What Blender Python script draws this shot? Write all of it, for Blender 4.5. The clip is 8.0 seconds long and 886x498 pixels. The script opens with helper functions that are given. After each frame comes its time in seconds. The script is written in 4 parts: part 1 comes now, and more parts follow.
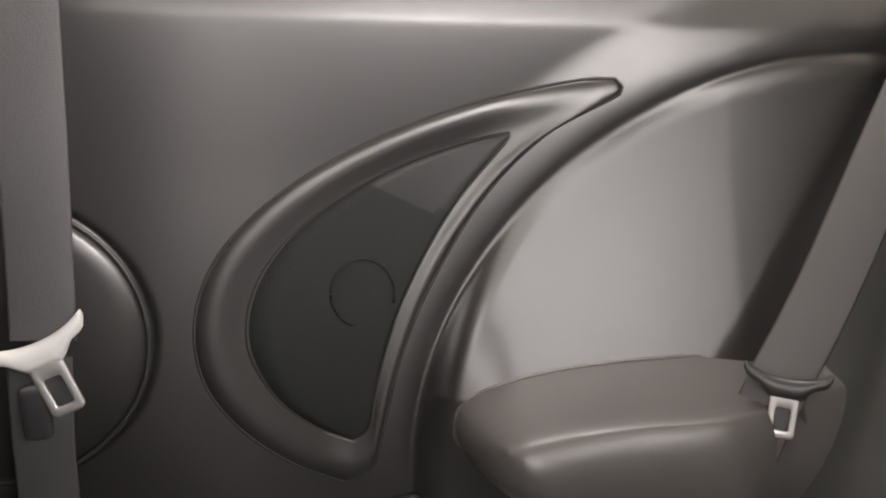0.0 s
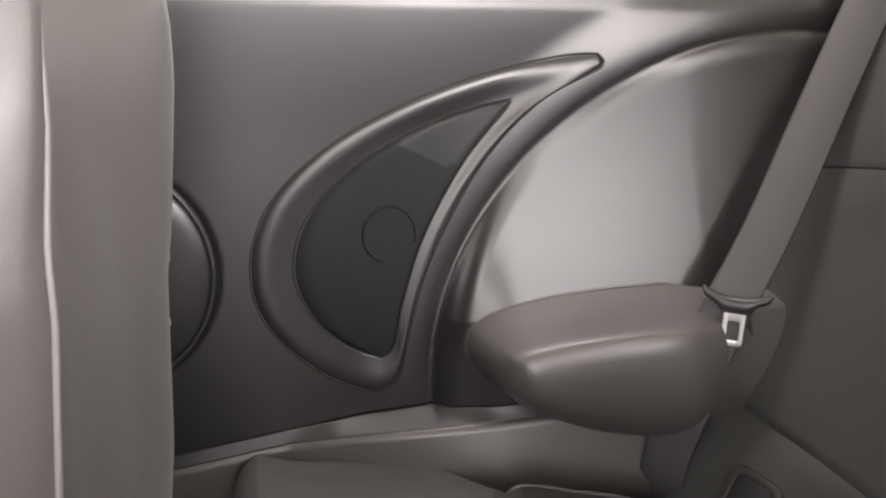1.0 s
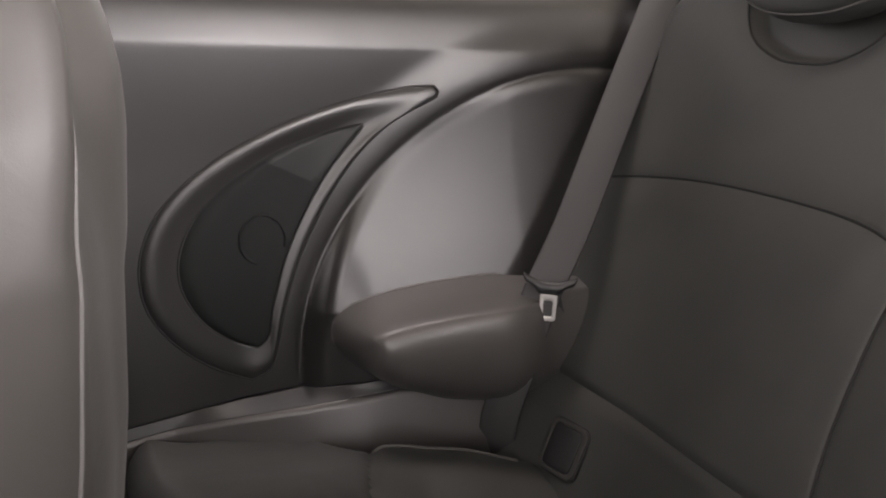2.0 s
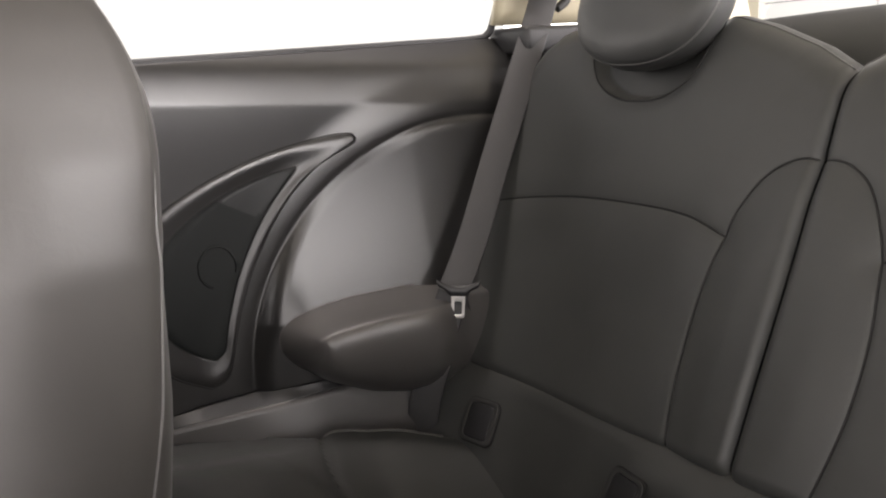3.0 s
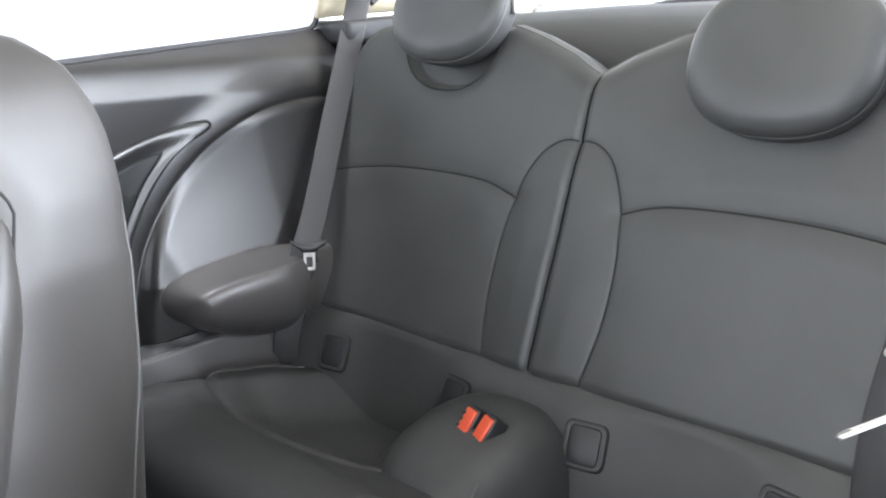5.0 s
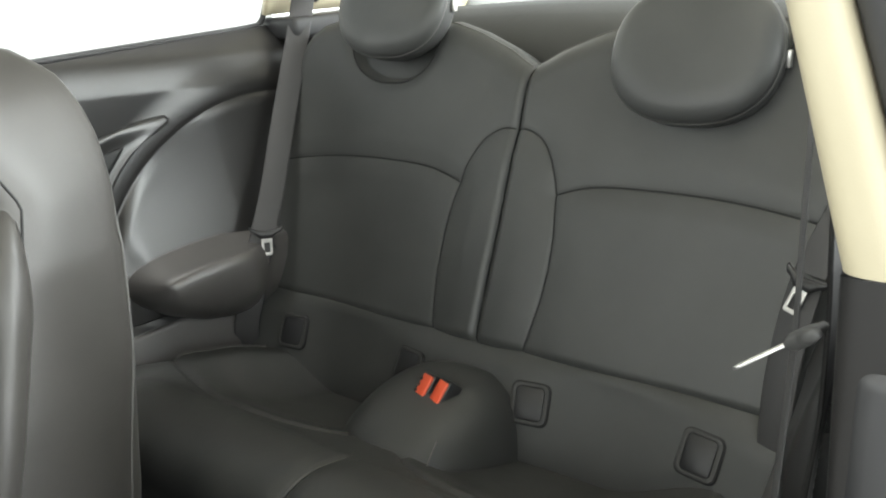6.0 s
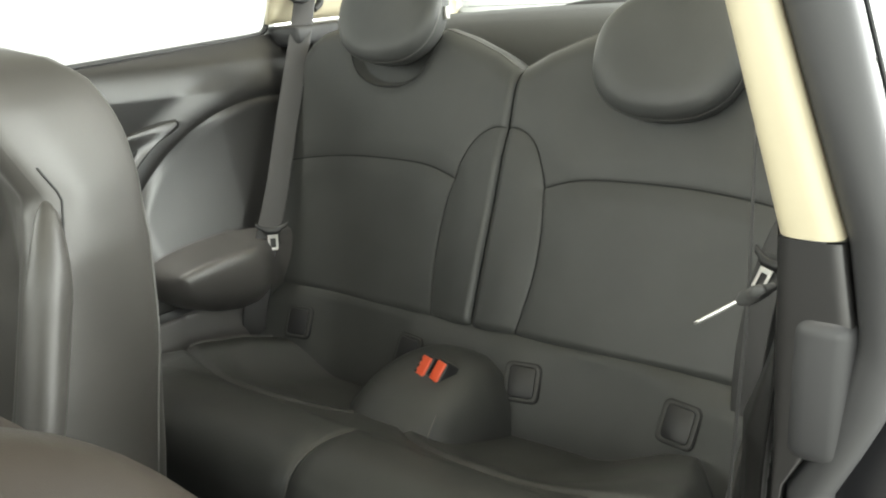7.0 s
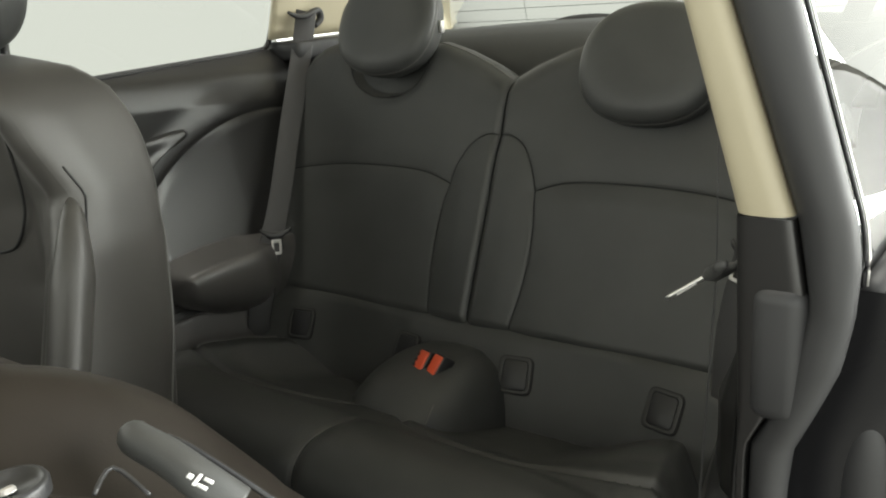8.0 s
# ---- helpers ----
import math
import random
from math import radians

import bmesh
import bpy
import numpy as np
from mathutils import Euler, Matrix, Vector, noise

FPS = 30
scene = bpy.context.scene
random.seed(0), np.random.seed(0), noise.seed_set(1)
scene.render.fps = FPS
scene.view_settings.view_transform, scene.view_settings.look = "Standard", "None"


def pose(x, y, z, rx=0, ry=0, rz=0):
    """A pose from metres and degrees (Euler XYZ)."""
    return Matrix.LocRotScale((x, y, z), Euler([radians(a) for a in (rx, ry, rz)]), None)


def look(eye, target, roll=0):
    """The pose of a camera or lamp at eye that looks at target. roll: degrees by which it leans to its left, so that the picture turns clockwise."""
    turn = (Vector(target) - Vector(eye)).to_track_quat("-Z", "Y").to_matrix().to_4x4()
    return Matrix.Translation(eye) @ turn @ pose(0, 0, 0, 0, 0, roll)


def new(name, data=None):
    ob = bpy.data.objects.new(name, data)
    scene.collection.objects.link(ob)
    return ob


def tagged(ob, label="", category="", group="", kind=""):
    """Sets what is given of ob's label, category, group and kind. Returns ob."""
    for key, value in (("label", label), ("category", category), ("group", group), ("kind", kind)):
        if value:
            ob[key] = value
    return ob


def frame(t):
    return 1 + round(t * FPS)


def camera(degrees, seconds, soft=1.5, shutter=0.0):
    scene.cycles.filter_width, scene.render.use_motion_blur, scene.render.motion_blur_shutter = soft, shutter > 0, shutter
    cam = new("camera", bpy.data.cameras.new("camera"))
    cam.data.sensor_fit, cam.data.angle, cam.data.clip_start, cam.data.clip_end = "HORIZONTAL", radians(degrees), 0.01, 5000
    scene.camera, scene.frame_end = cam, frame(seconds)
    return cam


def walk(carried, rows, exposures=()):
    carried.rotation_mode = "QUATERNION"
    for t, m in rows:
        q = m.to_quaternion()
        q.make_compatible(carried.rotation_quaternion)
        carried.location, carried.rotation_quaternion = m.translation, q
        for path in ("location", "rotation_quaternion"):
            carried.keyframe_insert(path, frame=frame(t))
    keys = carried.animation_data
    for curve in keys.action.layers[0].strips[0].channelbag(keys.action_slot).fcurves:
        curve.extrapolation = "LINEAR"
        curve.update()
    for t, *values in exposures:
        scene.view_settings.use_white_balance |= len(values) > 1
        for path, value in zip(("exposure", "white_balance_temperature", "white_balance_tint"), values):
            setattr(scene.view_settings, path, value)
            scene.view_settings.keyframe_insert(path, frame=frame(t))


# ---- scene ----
cam = camera(55.3, 8.0, soft=2.0)
PATH = [
    (0, (-0.379, -0.085, 0.821), (0.0, 1.818, 0.339), -2.3),
    (0.5, (-0.408, -0.139, 0.833), (0.01, 1.747, 0.315), -2.0),
    (1, (-0.446, -0.22, 0.842), (-0.018, 1.65, 0.276), -2.5),
    (1.5, (-0.48, -0.29, 0.856), (0.046, 1.567, 0.33), -2.5),
    (2, (-0.518, -0.366, 0.876), (0.276, 1.385, 0.325), -1.2),
    (2.2, (-0.538, -0.399, 0.885), (0.331, 1.319, 0.344), -1.4),
    (3.3, (-0.708, -0.596, 0.872), (0.363, 1.044, 0.469), -3.7),
    (3.5, (-0.722, -0.62, 0.888), (0.33, 1.023, 0.449), -4.0),
    (4, (-0.779, -0.663, 0.926), (0.402, 0.856, 0.381), -3.3),
    (4.5, (-0.838, -0.694, 0.965), (0.477, 0.703, 0.4), -3.0),
    (5, (-0.898, -0.715, 0.995), (0.488, 0.593, 0.389), -3.3),
    (6.5, (-1.046, -0.796, 1.036), (0.448, 0.362, 0.382), -3.7),
    (7, (-1.086, -0.826, 1.036), (0.404, 0.345, 0.398), -4.2),
    (7.5, (-1.121, -0.856, 1.032), (0.376, 0.317, 0.412), -4.5),
    (8, (-1.151, -0.878, 1.027), (0.356, 0.296, 0.432), -4.5),
]
EXPOSURES = [(0, 1.45, 6650, 18), (0.5, 1.65, 6500, 19), (1, 1.6, 6550, 20), (1.5, 1.3, 6550, 23), (2.2, 0.75, 6600, 20), (3.5, 0.75, 6400, 16), (4.5, 1.85, 5700, 10), (5, 1.68, 5700, 13), (6.5, 1.02, 6350, 2), (7, 1.22, 6400, 2), (7.5, 0.92, 6550, 2), (8, 0.12, 6500, 3)]
walk(cam, [(t, look(eye, target, roll)) for t, eye, target, roll in PATH], EXPOSURES)

# ---- light: a bright overcast day round an open car ----
world = bpy.data.worlds.new("sky")
scene.world = world
world.use_nodes = True
wn = world.node_tree
sky = wn.nodes.new("ShaderNodeTexSky")
sky.sky_type, sky.sun_disc = "NISHITA", False
sky.sun_elevation, sky.sun_rotation = radians(87), radians(45)
sky.air_density, sky.dust_density, sky.ozone_density = 0.6, 6.0, 0.3
wn.links.new(sky.outputs["Color"], wn.nodes["Background"].inputs["Color"])
wn.nodes["Background"].inputs["Strength"].default_value = 0.09
sun_data = bpy.data.lights.new("sun", "SUN")
sun_data.energy, sun_data.angle, sun_data.color = 2.6, radians(30), (1.0, 0.97, 0.92)
sun = new("sun", sun_data)
sun.matrix_world = look((0.3, 0.3, 9), (0, 0, 0))

# ---- materials ----


def material(name, colour, rough=0.5, metal=0.0, grain=0.0, grain_size=400.0, mottle=0.15, mottle_size=9.0,
             spec=0.5, voronoi=False, sheen=0.0, crease=0.0, wear=0.12):
    """A surface with colour mottling and roughness wear at a large scale, and a fine bump at grain_size per metre."""
    m = bpy.data.materials.new(name)
    m.use_nodes = True
    nt = m.node_tree
    b = nt.nodes["Principled BSDF"]
    b.inputs["Metallic"].default_value = metal
    b.inputs["Specular IOR Level"].default_value = spec
    b.inputs["Sheen Weight"].default_value, b.inputs["Sheen Roughness"].default_value = sheen, 0.35
    tc = nt.nodes.new("ShaderNodeTexCoord")
    big = nt.nodes.new("ShaderNodeTexNoise")
    big.inputs["Scale"].default_value, big.inputs["Detail"].default_value = mottle_size, 5
    nt.links.new(tc.outputs["Object"], big.inputs["Vector"])
    ramp = nt.nodes.new("ShaderNodeMapRange")
    ramp.interpolation_type = "SMOOTHSTEP"
    ramp.inputs["From Min"].default_value, ramp.inputs["From Max"].default_value = 0.2, 0.8
    ramp.inputs["To Min"].default_value, ramp.inputs["To Max"].default_value = 1 - mottle, 1 + mottle
    nt.links.new(big.outputs["Fac"], ramp.inputs["Value"])
    mul = nt.nodes.new("ShaderNodeVectorMath")
    mul.operation = "SCALE"
    mul.inputs[0].default_value = colour
    nt.links.new(ramp.outputs["Result"], mul.inputs["Scale"])
    nt.links.new(mul.outputs["Vector"], b.inputs["Base Color"])
    rr = nt.nodes.new("ShaderNodeMapRange")
    rr.interpolation_type = "SMOOTHSTEP"
    rr.inputs["From Min"].default_value, rr.inputs["From Max"].default_value = 0.2, 0.8
    rr.inputs["To Min"].default_value, rr.inputs["To Max"].default_value = rough * (1 - wear), min(1, rough * (1 + wear))
    nt.links.new(big.outputs["Fac"], rr.inputs["Value"])
    nt.links.new(rr.outputs["Result"], b.inputs["Roughness"])
    if grain:
        if voronoi:
            fine = nt.nodes.new("ShaderNodeTexVoronoi")
            out = fine.outputs["Distance"]
        else:
            fine = nt.nodes.new("ShaderNodeTexNoise")
            fine.inputs["Detail"].default_value = 3
            out = fine.outputs["Fac"]
        fine.inputs["Scale"].default_value = grain_size
        nt.links.new(tc.outputs["Object"], fine.inputs["Vector"])
        bump = nt.nodes.new("ShaderNodeBump")
        bump.inputs["Strength"].default_value, bump.inputs["Distance"].default_value = grain, 0.001
        nt.links.new(out, bump.inputs["Height"])
        nt.links.new(bump.outputs["Normal"], b.inputs["Normal"])
        if crease:
            soft = nt.nodes.new("ShaderNodeTexNoise")
            soft.inputs["Scale"].default_value, soft.inputs["Detail"].default_value, soft.inputs["Distortion"].default_value = 38.0, 3, 0.6
            nt.links.new(tc.outputs["Object"], soft.inputs["Vector"])
            wave = nt.nodes.new("ShaderNodeBump")
            wave.inputs["Strength"].default_value, wave.inputs["Distance"].default_value = crease, 0.004
            nt.links.new(soft.outputs["Fac"], wave.inputs["Height"])
            nt.links.new(wave.outputs["Normal"], bump.inputs["Normal"])
    return m


def glass_material(name, tint):
    m = bpy.data.materials.new(name)
    m.use_nodes = True
    nt = m.node_tree
    nt.nodes.remove(nt.nodes["Principled BSDF"])
    clear = nt.nodes.new("ShaderNodeBsdfTransparent")
    clear.inputs["Color"].default_value = (*tint, 1)
    gloss = nt.nodes.new("ShaderNodeBsdfGlossy")
    gloss.inputs["Roughness"].default_value = 0.01
    fres = nt.nodes.new("ShaderNodeFresnel")
    fres.inputs["IOR"].default_value = 1.5
    mix = nt.nodes.new("ShaderNodeMixShader")
    nt.links.new(fres.outputs["Fac"], mix.inputs["Fac"])
    nt.links.new(clear.outputs["BSDF"], mix.inputs[1])
    nt.links.new(gloss.outputs["BSDF"], mix.inputs[2])
    nt.links.new(mix.outputs["Shader"], nt.nodes["Material Output"].inputs["Surface"])
    return m


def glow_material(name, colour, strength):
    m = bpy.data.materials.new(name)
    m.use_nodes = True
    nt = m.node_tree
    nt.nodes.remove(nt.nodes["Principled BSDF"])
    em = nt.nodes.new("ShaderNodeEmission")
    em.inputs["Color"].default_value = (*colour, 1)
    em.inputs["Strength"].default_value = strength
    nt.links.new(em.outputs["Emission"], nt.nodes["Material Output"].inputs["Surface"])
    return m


LEATHER = material("black_leather", (0.051, 0.052, 0.0505), 0.46, crease=0.10, grain=0.10, grain_size=1100, voronoi=True, mottle=0.12)
LEATHER_SIDE = material("worn_black_leather", (0.047, 0.0445, 0.041), 0.39, spec=0.5, sheen=0.12, crease=0.08, grain=0.035, grain_size=1100, voronoi=True, mottle=0.1, wear=0.0)
# Brownish front seat leather, darkened to stand for shade on the folded seat.
LEATHER_SHADED = material("shaded_brownish_leather", (0.015, 0.0115, 0.0085), 0.50, spec=0.3, grain=0.10, grain_size=1100, voronoi=True, mottle=0.15, crease=0.1)
PLASTIC = material("grained_black_plastic", (0.013, 0.0125, 0.0122), 0.33, spec=0.8, grain=0.03, grain_size=1100, voronoi=True, mottle=0.1, wear=0.0)
PLASTIC_DARK = material("smooth_black_plastic", (0.022, 0.022, 0.023), 0.38, grain=0.08, grain_size=900, mottle=0.1)
SEAL = material("black_rubber_seal", (0.028, 0.028, 0.029), 0.52, grain=0.06, grain_size=500, mottle=0.15)
GRILLE = material("speaker_mesh", (0.007, 0.0085, 0.0082), 0.6, spec=0.25, grain=0.35, grain_size=1300, voronoi=True, mottle=0.08)
TIP = material("dark_tip_plastic", (0.011, 0.012, 0.012), 0.5, spec=0.3, grain=0.1, grain_size=900, mottle=0.1)
CREAM = material("cream_trim", (0.38, 0.34, 0.24), 0.45, grain=0.12, grain_size=700, mottle=0.04)
COVER = material("matt_black_plastic", (0.040, 0.040, 0.039), 0.5, grain=0.1, grain_size=900, mottle=0.1)
# Paler than the upper panel's plastic to stand for light on armrest and foot.
SOFT_TOUCH_LIT = material("lit_soft_touch_plastic", (0.072, 0.068, 0.0655), 0.35, spec=0.8, grain=0.08, grain_size=1000, voronoi=True, mottle=0.1, wear=0.0)
LINING = material("cream_roof_fabric", (0.80, 0.75, 0.62), 0.85, grain=0.5, grain_size=900, mottle=0.04)
WEBBING = material("seat_belt_webbing", (0.046, 0.045, 0.046), 0.6, grain=0.4, grain_size=1300, mottle=0.08)
TONGUE_GRIP = material("grey_tongue_plastic", (0.42, 0.42, 0.40), 0.5, grain=0.05, grain_size=900, mottle=0.06)
METAL = material("brushed_steel", (0.60, 0.59, 0.57), 0.46, metal=1.0, grain=0.015, grain_size=900, mottle=0.05)
RED = material("red_button_plastic", (0.75, 0.11, 0.045), 0.42, grain=0.05, grain_size=600, mottle=0.05)
CARPET = material("black_carpet", (0.018, 0.017, 0.016), 0.95, grain=1.0, grain_size=600, mottle=0.3)
FELT = material("grey_felt", (0.045, 0.046, 0.044), 0.9, grain=0.8, grain_size=700, mottle=0.2)
PAINT = material("black_car_paint", (0.008, 0.008, 0.009), 0.22, spec=0.3, mottle=0.05)
CONCRETE = material("grey_paving", (0.28, 0.275, 0.262), 0.8, grain=0.3, grain_size=60, mottle=0.1, mottle_size=1.5)
STITCH = material("piping_thread", (0.11, 0.108, 0.104), 0.45, grain=0.2, grain_size=800)
# Dark seam thread; also painted shade in the gaps round trim and covers.
SEAM = material("dark_thread_and_gap_shade", (0.010, 0.010, 0.010), 0.7, grain=0.2, grain_size=900)
PAINT_GREY = material("olive_grey_car_paint", (0.15, 0.142, 0.112), 0.35, mottle=0.1)
WHITE = material("white_print", (0.8, 0.8, 0.78), 0.5, mottle=0.05)
# Dark tint dims the backdrop; near quarter glass is clear to admit added light.
GLASS = glass_material("tinted_window_glass", (0.23, 0.235, 0.226))
CLEAR_GLASS = glass_material("clear_window_glass", (0.74, 0.75, 0.735))
DIM_GLASS = material("dark_car_glass", (0.09, 0.09, 0.078), 0.1, mottle=0.2)
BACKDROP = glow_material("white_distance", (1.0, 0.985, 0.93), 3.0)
# Brighter glow added for the side sector, six times the white surround.
SIDE_GLOW = glow_material("added_side_glow", (1.0, 0.985, 0.96), 18.0)

# ---- shape helpers ----


def smooth(a, b, x):
    t = np.clip((x - a) / (b - a), 0, 1)
    return t * t * (3 - 2 * t)


def bell(x, w):
    return np.exp(-(x / w) ** 2)


def spline(points, n=12, closed=False):
    """A smooth line through control points (Catmull-Rom)."""
    p = np.array(points, float)
    k = len(p)
    out = []
    for i in range(k if closed else k - 1):
        if closed:
            a, b, c, d = p[(i - 1) % k], p[i], p[(i + 1) % k], p[(i + 2) % k]
        else:
            a, b, c, d = p[max(i - 1, 0)], p[i], p[i + 1], p[min(i + 2, k - 1)]
        for t in np.linspace(0, 1, n, endpoint=False):
            out.append(0.5 * (2 * b + (c - a) * t + (2 * a - 5 * b + 4 * c - d) * t ** 2 + (3 * b - a - 3 * c + d) * t ** 3))
    if not closed:
        out.append(p[-1])
    return np.array(out)


def resample(line, n):
    d = np.r_[0, np.cumsum(np.linalg.norm(np.diff(line, axis=0), axis=1))]
    s = np.linspace(0, d[-1], n)
    return np.stack([np.interp(s, d, line[:, i]) for i in range(line.shape[1])], 1)


def distance(a, b, line):
    """The distance of each (a, b) from a line in that plane."""
    best = np.full(np.shape(a), 9.0)
    for (x0, y0), (x1, y1) in zip(line[:-1], line[1:]):
        dx, dy = x1 - x0, y1 - y0
        t = np.clip(((a - x0) * dx + (b - y0) * dy) / (dx * dx + dy * dy + 1e-12), 0, 1)
        best = np.minimum(best, np.hypot(a - x0 - t * dx, b - y0 - t * dy))
    return best


def inside(a, b, line):
    """Whether each (a, b) lies in a closed line."""
    hit = np.zeros(np.shape(a), bool)
    for (x0, y0), (x1, y1) in zip(line, np.roll(line, -1, axis=0)):
        cross = ((y0 > b) != (y1 > b)) & (a < (x1 - x0) * (b - y0) / (y1 - y0 + 1e-12) + x0)
        hit ^= cross
    return hit


def mesh_of(name, verts, faces, mat, flat=False):
    me = bpy.data.meshes.new(name)
    me.from_pydata([tuple(v) for v in verts], [], [tuple(f) for f in faces])
    me.update()
    if not flat:
        me.polygons.foreach_set("use_smooth", [True] * len(me.polygons))
    me.materials.append(mat)
    return me


def part(name, bm, mat=None, parent=None, label=""):
    """Links a bmesh or a mesh as one object, under its thing if it has one."""
    if isinstance(bm, bmesh.types.BMesh):
        me = bpy.data.meshes.new(name)
        bmesh.ops.recalc_face_normals(bm, faces=bm.faces)
        bm.to_mesh(me)
        bm.free()
        me.polygons.foreach_set("use_smooth", [True] * len(me.polygons))
        me.materials.append(mat)
    else:
        me = bm
    ob = new(name, me)
    if parent is not None:
        ob.parent = parent
    if label:
        tagged(ob, label)
    return ob


def thing(name, label, category, group="", kind="", at=(0, 0, 0)):
    ob = tagged(new(name), label, category, group, kind)
    ob.matrix_world = pose(*at)
    return ob


def grid_faces(nu, nv, wrap=False):
    i, j = np.meshgrid(np.arange(nu if wrap else nu - 1), np.arange(nv - 1), indexing="ij")
    i2 = (i + 1) % nu
    return np.stack([i * nv + j, i2 * nv + j, i2 * nv + j + 1, i * nv + j + 1], -1).reshape(-1, 4)


def sheet(name, xyz, mat, flip=False, wrap=False):
    nu, nv = xyz.shape[:2]
    f = grid_faces(nu, nv, wrap)
    if flip:
        f = f[:, ::-1]
    return mesh_of(name, xyz.reshape(-1, 3), f, mat)


def split_sheet(xyz, labels, flip=False):
    """Vertices and faces of a grid, sorted by the label of each cell."""
    nu, nv = xyz.shape[:2]
    f = grid_faces(nu, nv)
    if flip:
        f = f[:, ::-1]
    v, lab, out = xyz.reshape(-1, 3), labels.reshape(-1), {}
    for k in np.unique(lab):
        g = f[lab == k]
        used, inv = np.unique(g, return_inverse=True)
        out[int(k)] = (v[used], inv.reshape(g.shape))
    return out


def tube(path, radius, n=8, flatten=1.0, side=(0, 0, 1), caps=True):
    """A round (or flattened) rod along a line. radius may be one number or one a point."""
    p = np.array(path, float)
    r = np.broadcast_to(np.array(radius, float), (len(p),))
    tan = np.gradient(p, axis=0)
    tan /= np.linalg.norm(tan, axis=1)[:, None] + 1e-9
    s = np.array(side, float)
    rings = []
    for q, t, k in zip(p, tan, r):
        a = np.cross(t, s)
        a /= np.linalg.norm(a) + 1e-9
        b = np.cross(a, t)
        ang = np.linspace(0, 2 * np.pi, n, endpoint=False)
        rings.append(q + k * (np.cos(ang)[:, None] * a * flatten + np.sin(ang)[:, None] * b))
    v = np.array(rings)
    f = [tuple(x) for x in grid_faces(n, len(p), True)]
    v = v.transpose(1, 0, 2)
    m = len(p)
    if caps:
        f += [tuple(i * m for i in range(n))[::-1], tuple(i * m + m - 1 for i in range(n))]
    return v.reshape(-1, 3), f


def tube_part(name, path, radius, mat, parent=None, label="", **kw):
    return part(name, mesh_of(name, *tube(path, radius, **kw), mat), mat, parent, label)


def ribbon(path, across, width, thick=0.0016):
    """A belt of webbing along a line; across: the direction of its width at each point."""
    p, a = np.array(path, float), np.array(across, float)
    a = np.broadcast_to(a, p.shape)
    a = a / np.linalg.norm(a, axis=1)[:, None]
    tan = np.gradient(p, axis=0)
    tan /= np.linalg.norm(tan, axis=1)[:, None]
    n = np.cross(tan, a)
    n /= np.linalg.norm(n, axis=1)[:, None]
    a = np.cross(n, tan)
    rings = []
    for u, h in ((-0.5, 0), (-0.46, 1), (0, 1.0), (0.46, 1), (0.5, 0), (0.46, -1), (0, -1), (-0.46, -1)):
        rings.append(p + a * width * u + n * thick * h * 0.5)
    v = np.array(rings)
    f = [tuple(x) for x in grid_faces(8, len(p), True)]
    return v.reshape(-1, 3), f


def box(lo, hi, bevel=0.004, seg=2):
    bm = bmesh.new()
    bmesh.ops.create_cube(bm, size=1)
    lo, hi = Vector(lo), Vector(hi)
    for v in bm.verts:
        v.co = Vector([lo[i] + (v.co[i] + 0.5) * (hi[i] - lo[i]) for i in range(3)])
    if bevel:
        bmesh.ops.bevel(bm, geom=bm.edges[:], offset=bevel, segments=seg, profile=0.5, affect="EDGES")
    return bm


def plate(outline, thick, holes=(), bevel=0.0008):
    """A flat plate in its own xy plane from a closed outline, with one hole at most."""
    bm = bmesh.new()
    if holes:
        hole = holes[0]
        n = len(outline)
        layers = []
        for z in (0, thick):
            layers.append(([bm.verts.new((*p, z)) for p in outline], [bm.verts.new((*p, z)) for p in hole]))
        for i in range(n):
            j = (i + 1) % n
            (o0, h0), (o1, h1) = layers
            bm.faces.new((o0[j], o0[i], h0[i], h0[j]))
            bm.faces.new((o1[i], o1[j], h1[j], h1[i]))
            bm.faces.new((o0[i], o0[j], o1[j], o1[i]))
            bm.faces.new((h0[j], h0[i], h1[i], h1[j]))
    else:
        base = [bm.verts.new((*p, 0)) for p in outline]
        top = [bm.verts.new((*p, thick)) for p in outline]
        bm.faces.new(base[::-1])
        bm.faces.new(top)
        for i in range(len(base)):
            j = (i + 1) % len(base)
            bm.faces.new((base[i], base[j], top[j], top[i]))
    bmesh.ops.recalc_face_normals(bm, faces=bm.faces)
    if bevel:
        sharp = [e for e in bm.edges if e.calc_face_angle(0) > 1.2]
        bmesh.ops.bevel(bm, geom=sharp, offset=bevel, segments=2, profile=0.5, affect="EDGES", clamp_overlap=True)
    return bm


def round_rect(w, h, r, n=4):
    pts = []
    for cx, cy, a0 in ((w / 2 - r, h / 2 - r, 0), (-w / 2 + r, h / 2 - r, 90), (-w / 2 + r, -h / 2 + r, 180), (w / 2 - r, -h / 2 + r, 270)):
        for k in range(n + 1):
            a = radians(a0 + 90 * k / n)
            pts.append((cx + r * math.cos(a), cy + r * math.sin(a)))
    return pts


def placed(bm, m):
    bmesh.ops.transform(bm, matrix=m, verts=bm.verts)
    return bm


# ---- surroundings ----
ground = part("ground", sheet("ground", np.stack(np.meshgrid(np.linspace(-60, 60, 25), np.linspace(-60, 60, 25), [-0.28], indexing="ij"), -1)[:, :, 0, :], CONCRETE))
tagged(ground, "grey paved ground under the car", "ground", kind="structure")


